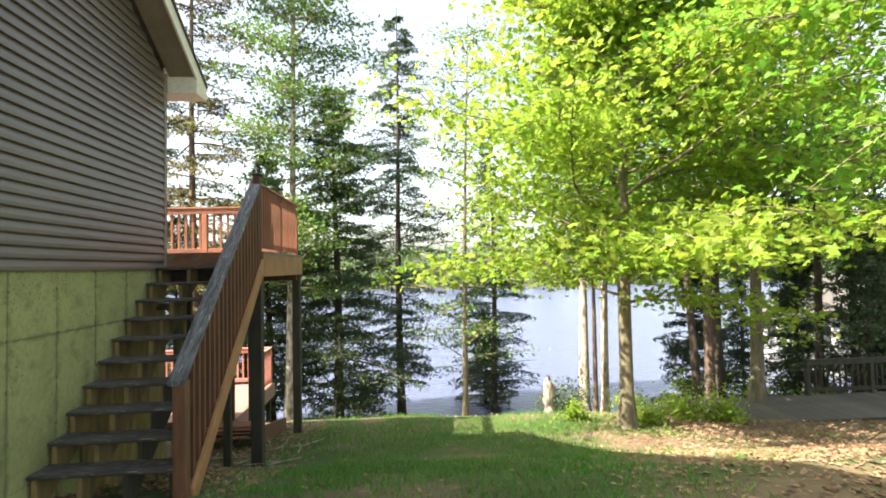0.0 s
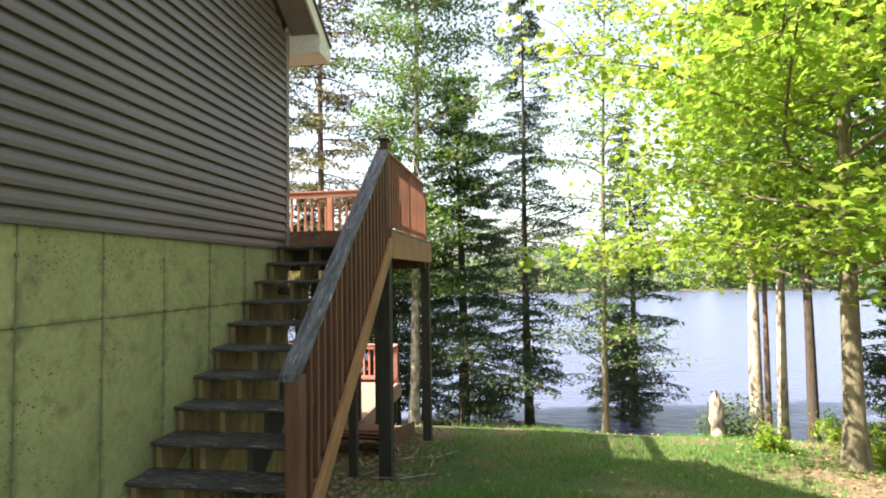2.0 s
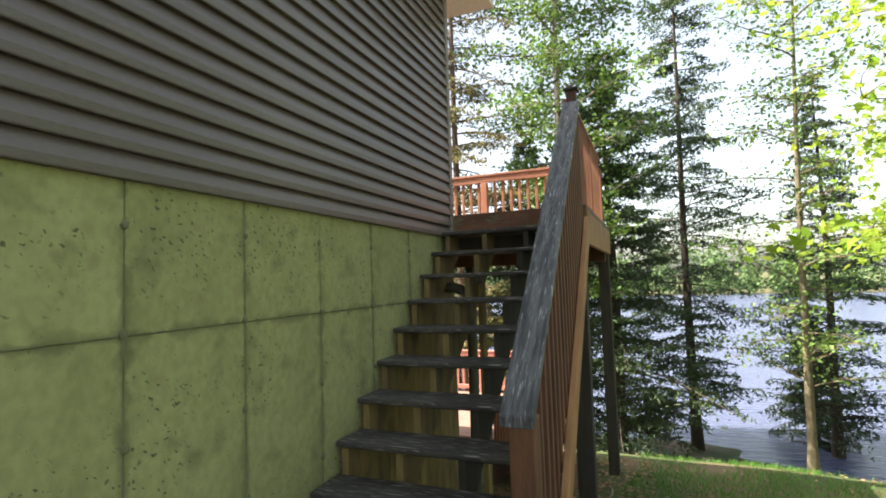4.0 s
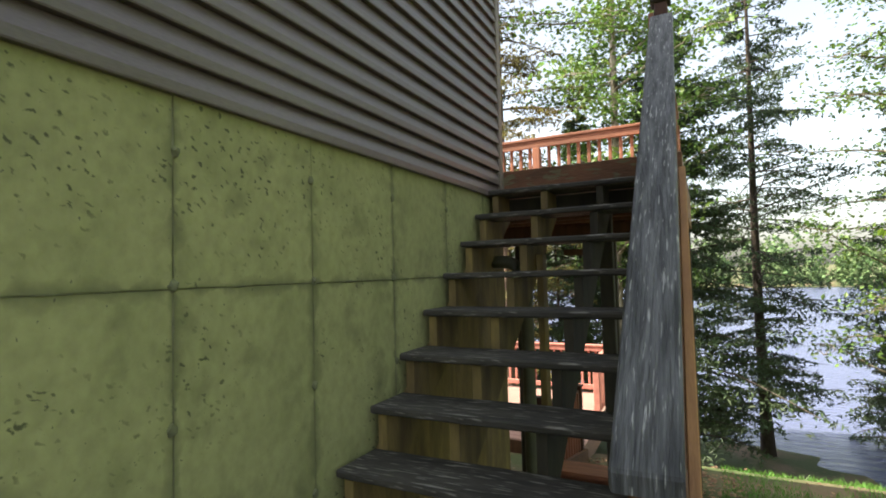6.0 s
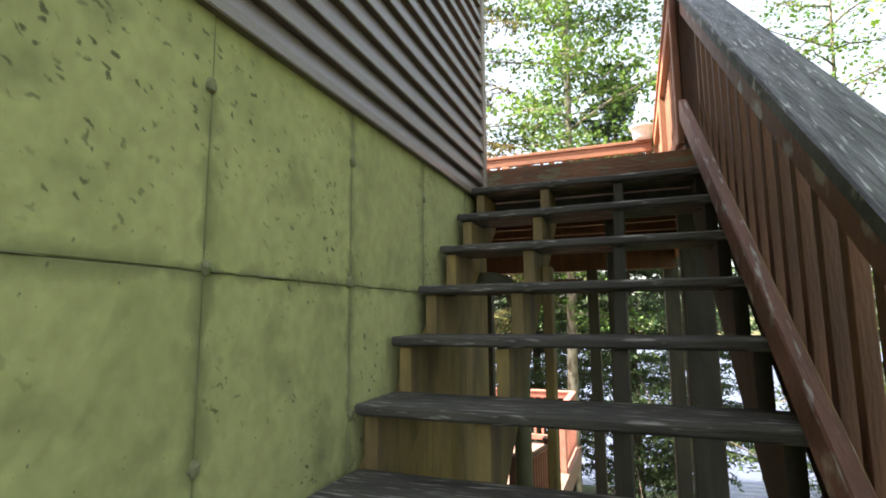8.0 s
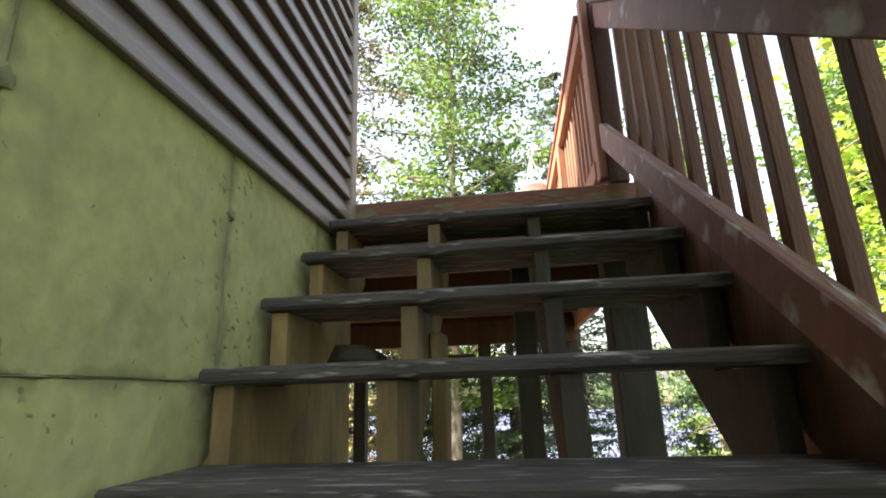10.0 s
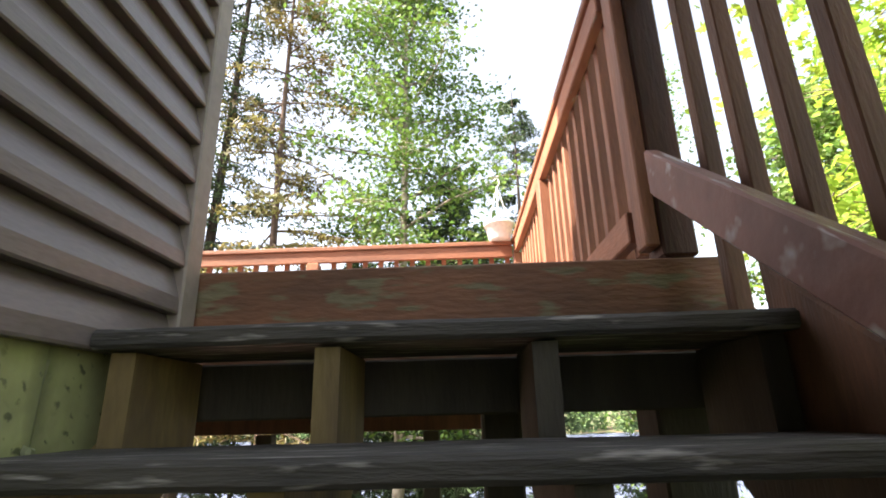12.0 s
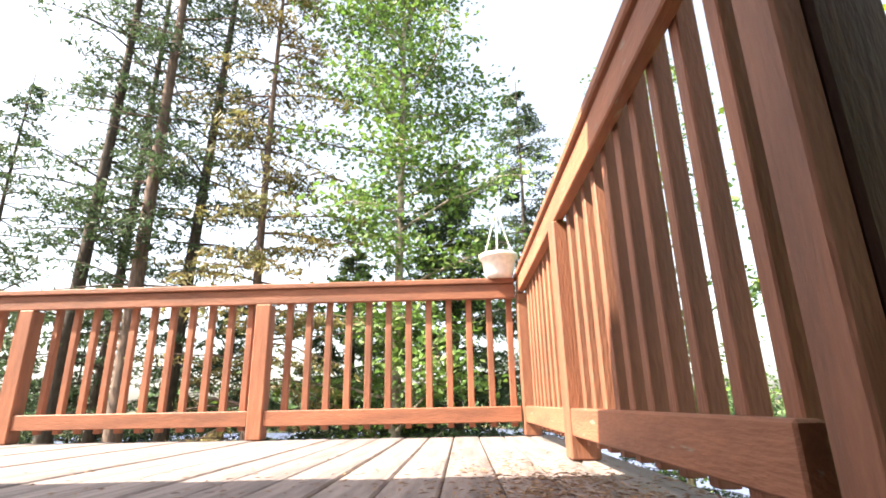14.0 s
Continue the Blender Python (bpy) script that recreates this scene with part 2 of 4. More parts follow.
def water_material():
    m = bpy.data.materials.new("lake_water")
    m.use_nodes = True
    n, l = m.node_tree.nodes, m.node_tree.links
    b = n["Principled BSDF"]
    b.inputs["Base Color"].default_value = (0.085, 0.10, 0.18, 1)
    b.inputs["Specular IOR Level"].default_value = 0.3
    b.inputs["Roughness"].default_value = 0.22
    co, mp = n.new("ShaderNodeTexCoord"), n.new("ShaderNodeMapping")
    mp.inputs["Scale"].default_value = (0.7, 2.6, 1)
    no = n.new("ShaderNodeTexNoise")
    no.inputs["Scale"].default_value, no.inputs["Detail"].default_value = 1.3, 5
    bu = n.new("ShaderNodeBump")
    bu.inputs["Strength"].default_value, bu.inputs["Distance"].default_value = 1.0, 0.10
    l.new(co.outputs["Object"], mp.inputs[0])
    l.new(mp.outputs[0], no.inputs["Vector"])
    l.new(no.outputs["Fac"], bu.inputs["Height"])
    l.new(bu.outputs[0], b.inputs["Normal"])
    return m


water = water_material()


# ---- building helpers ----
def raw_mesh(name, verts, faces, mat, smooth=False):
    me = bpy.data.meshes.new(name)
    me.from_pydata(verts if isinstance(verts, list) else verts.tolist(), [], faces if isinstance(faces, list) else faces.tolist())
    me.materials.append(mat)
    if smooth:
        me.shade_smooth()
    me.update()
    return me


def beam_mesh(name, lo, hi, mat, bevel=0.004):
    """A squared board between two corners, its edges eased."""
    bm = bmesh.new()
    bmesh.ops.create_cube(bm, size=1)
    lo, hi = Vector(lo), Vector(hi)
    size, mid = hi - lo, (hi + lo) / 2
    for v in bm.verts:
        v.co = Vector([v.co[k] * size[k] + mid[k] for k in range(3)])
    if bevel:
        bmesh.ops.bevel(bm, geom=bm.edges[:], offset=min(bevel, min(size) * 0.3), segments=1, affect="EDGES")
    me = bpy.data.meshes.new(name)
    bm.to_mesh(me)
    bm.free()
    me.materials.append(mat)
    return me


def child(name, me, parent, label="", at=(0, 0, 0), turn=None):
    ob = new(name, me)
    ob.parent = parent
    ob.location = at
    if turn:
        ob.rotation_euler = turn
    return tagged(ob, label) if label else ob


def board(name, lo, hi, mat, parent, label="", bevel=0.004):
    """A part whose mesh sits round its own middle, so grain differs from board to board."""
    mid = [(a + b) / 2 for a, b in zip(lo, hi)]
    me = beam_mesh(name, [a - c for a, c in zip(lo, mid)], [b - c for b, c in zip(hi, mid)], mat, bevel)
    return child(name, me, parent, label, mid)


def extrude_mesh(name, outline, axis, a, b, mat):
    """A prism: the outline in the two other axes, pushed from a to b along axis (0: x with (y, z), 1: y with (x, z))."""
    def put(p, k):
        return (k, p[0], p[1]) if axis == 0 else (p[0], k, p[1])
    n = len(outline)
    verts = [put(p, a) for p in outline] + [put(p, b) for p in outline]
    faces = [list(range(n))[::-1], list(range(n, 2 * n))] + [[i, (i + 1) % n, n + (i + 1) % n, n + i] for i in range(n)]
    me = raw_mesh(name, verts, faces, mat)
    bm = bmesh.new()
    bm.from_mesh(me)
    bmesh.ops.recalc_face_normals(bm, faces=bm.faces[:])
    bm.to_mesh(me)
    bm.free()
    return me


def empty(name, at=(0, 0, 0)):
    ob = new(name)
    ob.location = at
    ob.empty_display_size = 0.2
    return ob


def tube(points, radii, sides=8):
    """Vertices and faces of a tapered, bent stem."""
    verts, faces = [], []
    for i, (p, r) in enumerate(zip(points, radii)):
        d = (points[min(i + 1, len(points) - 1)] - points[max(i - 1, 0)]).normalized()
        u = d.orthogonal().normalized()
        w = d.cross(u)
        for k in range(sides):
            a = 2 * math.pi * k / sides
            verts.append(tuple(p + (u * math.cos(a) + w * math.sin(a)) * r))
    for i in range(len(points) - 1):
        for k in range(sides):
            q = i * sides
            faces.append([q + k, q + (k + 1) % sides, q + sides + (k + 1) % sides, q + sides + k])
    return verts, faces


def join_tubes(name, stems, mat, sides=7):
    verts, faces = [], []
    for pts, rad in stems:
        v, f = tube(pts, rad, sides if rad[0] > 0.04 else 4)
        o = len(verts)
        verts += v
        faces += [[i + o for i in q] for q in f]
    return raw_mesh(name, verts, faces, mat, True)


RNG = np.random.default_rng(4)


def leaf_mesh(name, centres, size, mat, lobed=False, lie=0.7, aspect=0.62, rng=None):
    """Many small leaves, each a bent polygon of its own."""
    rng = rng or RNG
    n = len(centres)
    nor = rng.normal(0, 1, (n, 3)) * (1 - lie) + np.array([0, 0, lie])
    nor /= np.linalg.norm(nor, axis=1)[:, None]
    d = rng.normal(0, 1, (n, 3))
    d -= nor * (d * nor).sum(1)[:, None]
    d /= np.linalg.norm(d, axis=1)[:, None]
    s = np.cross(nor, d)
    sz = size * rng.uniform(0.6, 1.25, n)[:, None]
    if lobed:
        shape = [(-0.5, 0, 0), (-0.25, 0.42, -0.06), (0.02, 0.2, 0), (0.18, 0.5, -0.1), (0.22, 0.16, 0.02),
                 (0.58, 0, -0.08), (0.22, -0.16, 0.02), (0.18, -0.5, -0.1), (0.02, -0.2, 0), (-0.25, -0.42, -0.06)]
    else:
        shape = [(-0.5, 0, 0), (0.05, aspect / 2, 0.06), (0.5, 0, -0.04), (0.05, -aspect / 2, 0.06)]
    k = len(shape)
    v = np.empty((n, k, 3))
    for i, (a, b, c) in enumerate(shape):
        v[:, i] = centres + d * a * sz + s * b * sz + nor * c * sz
    return raw_mesh(name, v.reshape(-1, 3), np.arange(n * k).reshape(n, k), mat)


# ---- ground ----
def height(x, y):
    """The lawn falls past the house to a bank, and on below the lake."""
    ks = ((-60, 1.2), (-12, 0.6), (-4.5, 0.2), (-1.0, 0.0), (0.0, -0.05), (1.2, -0.38), (2.5, -0.76), (5.0, -1.11), (6.5, -1.32), (8.0, -1.98), (16.0, -4.76),
          (19.1, -4.82), (26, -6.5), (130, -7), (146, -4.2), (200, -3.5), (900, -3.5))
    for (a, za), (b, zb) in zip(ks, ks[1:]):
        if y <= b or b == 900:
            f = min(max((y - a) / (b - a), 0), 1)
            z = za + (zb - za) * f
            break
    if x > 3 and y < 60:
        z -= 0.03 * (min(x, 14) - 3) * min(1, max(0, y / 4))
    return z + 0.03 * noise.noise((x * 0.7, y * 0.7, 0))


def axis_steps(a, b, step, far):
    near = [a + i * step for i in range(int((b - a) / step) + 1)]
    out, k, d = [], near[-1], step
    while k < far:
        d *= 1.35
        k += d
        out.append(k)
    back, k, d = [], near[0], step
    while k > -far:
        d *= 1.35
        k -= d
        back.append(k)
    return back[::-1] + near + out


gx, gy = axis_steps(-10, 22, 0.4, 900), axis_steps(-8, 26, 0.4, 900)
gv = [(x, y, height(x, y)) for y in gy for x in gx]
W = len(gx)
gf = [[j * W + i, j * W + i + 1, (j + 1) * W + i + 1, (j + 1) * W + i] for j in range(len(gy) - 1) for i in range(W - 1)]
ground = tagged(new("ground", raw_mesh("ground", gv, gf, soil, True)), "sloping lawn with bare soil and dry leaves", "ground", kind="structure")
LAKE = -4.85
lake = tagged(new("water", raw_mesh("water", [(-900, 9, 0), (900, 9, 0), (900, 175, 0), (-900, 175, 0)], [[0, 1, 2, 3]], water)),
              "bright rippled lake below the lawn", "lake", kind="structure")
lake.location.z = LAKE

# ---- house ----
CORNER_Y, WALL_BACK, SIDING_Z, EAVE_Z = 2.45, -9.0, 1.83, 4.36
PITCH = 0.62
RIDGE_Y = -3.3


def roof_line(y):
    return EAVE_Z + PITCH * (CORNER_Y - y if y > RIDGE_Y else y - 2 * RIDGE_Y + CORNER_Y)


foundation = tagged(new("wall_foundation", beam_mesh("wall_foundation", (-0.25, WALL_BACK, -1.6), (-0.045, CORNER_Y - 0.03, SIDING_Z), seam_grout)),
                    "green-tinted cast concrete foundation wall with form joints", "wall", kind="structure")
panel_meshes = {}
rows_z = [(-1.55, 0.10), (0.103, JOINT_Z - 0.0012), (JOINT_Z + 0.0012, SIDING_Z - 0.002)]
for k in range(-16, 4):
    y0 = JOINT_Y + k * PANEL
    y1 = min(y0 + PANEL, CORNER_Y - 0.02)
    for r, (z0, z1) in enumerate(rows_z):
        key = (r, round(y1 - y0, 3))
        if key not in panel_meshes:
            panel_meshes[key] = beam_mesh("concrete_panel", (-0.022, 0.0014, z0), (0.022, y1 - y0 - 0.0014, z1), concrete, 0.002)
        child("concrete_panel", panel_meshes[key], foundation, "", (-0.034 + 0.0015 * ((k * 7 + r * 3) % 3), y0, 0))


def lump_mesh(seed):
    bm = bmesh.new()
    bmesh.ops.create_icosphere(bm, subdivisions=2, radius=1)
    for v in bm.verts:
        f = 1 + 0.55 * noise.noise(v.co * 1.6 + Vector((seed, 0, 0)))
        v.co = Vector((v.co.x * 0.009, v.co.y * 0.015, v.co.z * 0.018)) * f
    me = bpy.data.meshes.new("form_tie")
    bm.to_mesh(me)
    bm.free()
    me.materials.append(seam_grout)
    return me


lumps = [lump_mesh(s) for s in range(4)]
for k in range(-6, 4):
    for i, z in enumerate((0.50, 0.89, JOINT_Z + 0.008, 1.66)):
        child("form_tie", lumps[(k + i) % 4], foundation, "", (-0.01, JOINT_Y + k * PANEL + 0.006 * ((k + i) % 3 - 1), z))
# a rough ridge of grout that oozed out along the level joint
gr_v, gr_f = [], []
for i in range(400):
    y = WALL_BACK + 0.1 + i * (CORNER_Y - WALL_BACK - 0.2) / 400
    e = 0.001 + 0.010 * max(0, noise.noise((y * 9, 0, 3))) + 0.004 * max(0, noise.noise((y * 31, 5, 3)))
    gr_v += [(-0.013, y, JOINT_Z - e), (e * 1.3 - 0.011, y, JOINT_Z), (-0.013, y, JOINT_Z + e)]
    if i:
        q = 3 * i
        gr_f += [[q - 3, q, q + 1, q - 2], [q - 2, q + 1, q + 2, q - 1]]
child("grout_ridge", raw_mesh("grout_ridge", gr_v, gr_f, seam_grout), foundation)
# ragged upright fins of grout at the form joints
for k in range(-6, 4):
    fv, ff = [], []
    for i in range(150):
        z = -0.3 + i * (SIDING_Z + 0.28) / 150
        e = 0.0012 + 0.008 * max(0, noise.noise((k * 7.3, z * 8, 1))) + 0.003 * max(0, noise.noise((k * 2.1, z * 33, 4)))
        w = 0.004 * noise.noise((k * 3.7, z * 4, 9))
        fv += [(-0.0135, w - e, z), (e * 0.9 - 0.0115, w, z), (-0.0135, w + e, z)]
        if i:
            q = 3 * i
            ff += [[q - 3, q - 2, q + 1, q], [q - 2, q - 1, q + 2, q + 1]]
    child("grout_fin", raw_mesh("grout_fin", fv, ff, seam_grout), foundation, "", (0, JOINT_Y + k * PANEL, 0))

# siding wall: a core, and each course of lapped siding on it
core_outline = [(WALL_BACK, SIDING_Z), (CORNER_Y - 0.02, SIDING_Z), (CORNER_Y - 0.02, roof_line(CORNER_Y)), (RIDGE_Y, roof_line(RIDGE_Y)), (WALL_BACK, roof_line(WALL_BACK))]
wall_east = tagged(new("wall_east", extrude_mesh("wall_east", core_outline, 0, -0.22, -0.024, siding_vinyl)),
                   "gable wall clad in lapped taupe vinyl siding", "wall", kind="structure")
LAP = 0.1015
z = SIDING_Z - 0.012
while z < roof_line(RIDGE_Y) - 0.1:
    top = z + LAP
    y_hi = CORNER_Y - 0.06 if top < EAVE_Z else CORNER_Y - (top - EAVE_Z) / PITCH - 0.02
    y_lo = WALL_BACK if top < roof_line(WALL_BACK) else 2 * RIDGE_Y - CORNER_Y + (top - EAVE_Z) / PITCH
    if y_hi - y_lo > 0.3:
        prof = [(0.003, 0.0), (0.034, 0.0), (0.036, 0.005), (0.033, 0.035), (0.009, LAP + 0.004), (0.003, LAP + 0.004)]
        me = extrude_mesh("siding_course", prof, 1, y_lo, y_hi, siding_vinyl)
        child("siding_course", me, wall_east, "", (-0.024, 0, z))
    z += LAP
tagged(new("trim", beam_mesh("trim", (-0.085, CORNER_Y - 0.062, SIDING_Z - 0.02), (0.016, CORNER_Y + 0.004, EAVE_Z), trim_taupe, 0.004)),
       "taupe vinyl corner post at the end of the siding", "trim", kind="structure")
tagged(new("wall_north", beam_mesh("wall_north", (-9, CORNER_Y - 0.2, -1.6), (-0.09, CORNER_Y + 0.004, EAVE_Z), siding_vinyl)),
       "taupe sided house wall facing the deck", "wall", kind="structure")
OVER, RAKE_X = 0.36, 0.38
roof = tagged(new("roof", extrude_mesh("roof", [
    (CORNER_Y + OVER, EAVE_Z - PITCH * OVER + 0.16), (RIDGE_Y, roof_line(RIDGE_Y) + 0.16), (2 * RIDGE_Y - CORNER_Y - OVER, EAVE_Z - PITCH * OVER + 0.16),
    (2 * RIDGE_Y - CORNER_Y - OVER, EAVE_Z - PITCH * OVER + 0.19), (RIDGE_Y, roof_line(RIDGE_Y) + 0.20), (CORNER_Y + OVER + 0.02, EAVE_Z - PITCH * OVER + 0.19)],
    0, -9.3, RAKE_X + 0.02, shingle)), "dark shingled gable roof", "roof", kind="structure")
child("rake_board", extrude_mesh("rake_board", [
    (CORNER_Y + OVER, EAVE_Z - PITCH * OVER - 0.03), (CORNER_Y + OVER, EAVE_Z - PITCH * OVER + 0.158), (RIDGE_Y, roof_line(RIDGE_Y) + 0.158), (RIDGE_Y, roof_line(RIDGE_Y) - 0.03)],
    0, RAKE_X - 0.025, RAKE_X, cream), roof, "cream rake board")
# the rake soffit's shade is put into its colour: taupe in place of cream
child("rake_soffit", extrude_mesh("rake_soffit", [
    (CORNER_Y + OVER, EAVE_Z - PITCH * OVER), (CORNER_Y + OVER, EAVE_Z - PITCH * OVER + 0.02), (RIDGE_Y, roof_line(RIDGE_Y) + 0.02), (RIDGE_Y, roof_line(RIDGE_Y))],
    0, 0.032, RAKE_X - 0.027, trim_taupe), roof, "soffit under the rake, coloured taupe for its shade")
# boxed eave return at the corner
board("eave_return", (-0.05, CORNER_Y + 0.034, EAVE_Z - 0.24), (RAKE_X - 0.002, CORNER_Y + OVER - 0.004, EAVE_Z + 0.10), cream, roof, "cream boxed eave return")
board("eave_soffit", (-9, CORNER_Y + 0.014, EAVE_Z - 0.24), (-0.054, CORNER_Y + OVER - 0.02, EAVE_Z - 0.215), cream, roof)
board("eave_fascia", (-9.2, CORNER_Y + OVER - 0.018, EAVE_Z - 0.24), (RAKE_X - 0.03, CORNER_Y + OVER + 0.005, EAVE_Z - 0.06), cream, roof)

# ---- stairs ----
RISE, RUN = 0.185, 0.238
STEPS = 10
NOSE = RISE / RUN


def nosing(y):
    return RISE + NOSE * y


stairs = tagged(empty("staircase", (0.5, 0, 0)), "weathered open-riser wooden stairs up to the deck", "stairs")
stairs.location = (0, 0, 0)
RX, SPLAY = 1.135, 0.05


def rail_x(y):
    """The rail's line: it splays out a little from the stair head to the foot."""
    return RX + SPLAY * (1 - y / 2.44)


for i in range(1, STEPS + 1):
    y = (i - 1) * RUN
    wide = rail_x(y + 0.135) + 0.006
    me = beam_mesh("tread", (-wide / 2, -0.135, -0.0165), (wide / 2, 0.135, 0.0165), tread_wood, 0.007)
    bm = bmesh.new()
    bm.from_mesh(me)
    bmesh.ops.subdivide_edges(bm, edges=[e for e in bm.edges if e.calc_length() > 0.9], cuts=14)
    for v in bm.verts:
        v.co.z += 0.0018 * noise.noise((v.co.x * 3, v.co.y * 6, i * 5.1))
        v.co.y += 0.0025 * noise.noise((v.co.x * 5, i * 3.3, v.co.z * 20))
    bm.to_mesh(me)
    bm.free()
    child("tread", me, stairs, "", (0.008 + wide / 2, y + 0.135, RISE * i - 0.0165), (0, 0, radians(0.25 * ((i * 5) % 3 - 1))))


def saw_outline():
    """The stepped upper edge and straight lower edge of a stringer, in y and z."""
    pts = []
    for i in range(1, STEPS + 1):
        y = (i - 1) * RUN + 0.03
        pts += [(y, RISE * (i - 1) - 0.037), (y, RISE * i - 0.037)]
    pts.append((STEPS * RUN + 0.02, RISE * STEPS - 0.037))
    pts.append((STEPS * RUN + 0.02, RISE * STEPS - 0.20))
    pts.append((0.10, -0.14))
    pts.append((0.03, -0.14))
    return pts


# yellow pair as lit, right-hand pair near-black: under-stair shade put into the colour
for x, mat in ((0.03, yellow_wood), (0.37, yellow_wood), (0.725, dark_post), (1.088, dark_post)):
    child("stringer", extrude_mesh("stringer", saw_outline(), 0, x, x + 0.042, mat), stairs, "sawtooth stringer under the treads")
def slanted(name, x0, x1, y0, y1, low, high, mat, label="", z_at=nosing):
    """A board that follows the stairs: its lower and upper edge lie low and high over the nosing line."""
    out = [(y0, z_at(y0) + low), (y1, z_at(y1) + low), (y1, z_at(y1) + high), (y0, z_at(y0) + high)]
    me = extrude_mesh(name, out, 0, -(x1 - x0) / 2, (x1 - x0) / 2, mat)
    bm = bmesh.new()
    bm.from_mesh(me)
    for v in bm.verts:
        v.co.x += rail_x(v.co.y) - RX
    bmesh.ops.bevel(bm, geom=bm.edges[:], offset=0.005, segments=1, affect="EDGES")
    bm.to_mesh(me)
    bm.free()
    return child(name, me, stairs, label, ((x0 + x1) / 2, 0, 0))


def cap_z(y):
    return 0.925 + 0.815 * (y + 0.04)


slanted("handrail", RX - 0.070, RX + 0.066, -0.06, 2.40, -0.048, 0.0, grey_cap, "grey weathered sloping handrail cap", z_at=cap_z)
slanted("sub_rail", RX - 0.032, RX + 0.006, 0.05, 2.46, -0.185, -0.05, lower_rail_wood, "worn red-brown board under the handrail", z_at=cap_z)
slanted("lower_rail", RX - 0.072, RX - 0.034, 0.02, 2.44, 0.095, 0.212, lower_rail_wood, "worn red-brown lower rail beside the treads")
slanted("skirt_board", RX + 0.002, RX + 0.014, 0.02, 2.20, -0.22, 0.035, stain_brown, "dark red-brown skirt board at the tread ends")
# the outer brace's lit look is put into its tan colour
slanted("outer_brace", RX + 0.054, RX + 0.095, 0.05, 2.44, -0.43, -0.245, stringer_tan, "diagonal board under the handrail, coloured tan as if lit", z_at=lambda y: nosing(y) + 0.02 + 0.03 * y)
board("newel_post", (RX + SPLAY - 0.036, -0.055, -0.25), (RX + SPLAY + 0.068, 0.045, cap_z(-0.01) - 0.05), stain_brown, stairs, "brown square post at the stair foot", 0.006)
for i in range(18):
    y = 0.16 + i * 0.128
    bx = rail_x(y)
    board("baluster", (bx + 0.016, y, nosing(y) - 0.26), (bx + 0.052, y + 0.036, cap_z(y) - 0.05), stain_brown, stairs, "", 0.003)
# one post: shaded front put into the dark colour, lit side an added strip
head_post = board("newel_post", (RX - 0.048, 2.47, 2.037), (RX + 0.034, 2.565, 3.03), dark_newel, stairs, "red-brown square post at the stair head, coloured dark as in shade", 0.006)

child("facing_board", beam_mesh("facing_board", (-0.017, -0.044, -0.47), (0.017, 0.022, 0.44), stain_red), head_post, "lighter strip added as the post's lit left side", (-0.060, 0, 0))
child("post_cap", beam_mesh("post_cap", (-0.062, -0.062, 0), (0.062, 0.062, 0.03), dark_post, 0.008), head_post, "dark weathered cap on the post", (0, 0, 0.499))
board("support_leg", (0.416, 1.86, height(0.4, 1.9) - 0.2), (0.455, 1.95, nosing(1.86) - 0.24), yellow_wood, stairs, "yellowed upright leg beside the stringer")
# rough boards against the foundation under the stairs
for y0, y1 in ((0.72, 1.10), (1.104, 1.56), (1.564, 2.00), (2.004, CORNER_Y - 0.035)):
    out = [(y0, height(0, y0) - 0.1), (y1, height(0, y1) - 0.1), (y1, nosing(y1) - RISE - 0.06), (y0, nosing(y0) - RISE - 0.06)]
    me = extrude_mesh("backing_board", out, 0, -0.009, 0.009, yellow_wood)
    child("backing_board", me, stairs, "yellowed treated board against the foundation", (0.001, 0, 0))

# ---- upper deck ----
DECK_Z, D0, D1, DX = 2.035, 2.462, 5.12, 1.215
deck = tagged(empty("deck"), "raised wooden deck of worn red-brown boards on posts", "deck")
plank_me = beam_mesh("deck_plank", (-0.0675, -(D1 - D0) / 2 + 0.046, -0.018), (0.0675, (D1 - D0) / 2, 0.018), deck_wood, 0.005)
x = DX - 0.0705
i = 0
while x > -5.2:
    child("deck_plank", plank_me, deck, "", (x, (D0 + D1) / 2, DECK_Z - 0.018 - 0.0015 * (i % 3)))
    x -= 0.1405
    i += 1
board("rim_joist", (-0.03, D0 + 0.004, 1.715), (DX - 0.003, D0 + 0.044, DECK_Z - 0.004), old_fascia, deck, "mossy stained rim board above the top step")
# this first one is a dark strip added where the top step shades the rim
board("ledger", (0.03, D0 - 0.036, 1.70), (DX - 0.07, D0 + 0.002, 1.815), dark_post, deck, "dark strip added for the shade under the top step")
board("ledger", (-5.0, D0 + 0.05, 1.72), (DX - 0.05, D0 + 0.088, 1.90), dark_post, deck)
board("rim_joist", (DX - 0.044, D0 + 0.046, 1.70), (DX - 0.004, D1 - 0.05, DECK_Z - 0.038), stringer_tan, deck, "tan rim board along the deck side")
board("rim_joist", (-5.1, D1 - 0.048, 1.70), (DX - 0.004, D1 - 0.008, DECK_Z - 0.038), stain_red_x, deck)
for i in range(6):
    y = D0 + 0.42 + i * 0.40
    board("joist", (-5.0, y, 1.80), (DX - 0.046, y + 0.04, DECK_Z - 0.038), stain_brown, deck)
board("beam", (-5.0, 4.78, 1.60), (DX - 0.05, 4.86, 1.798), stain_brown, deck)
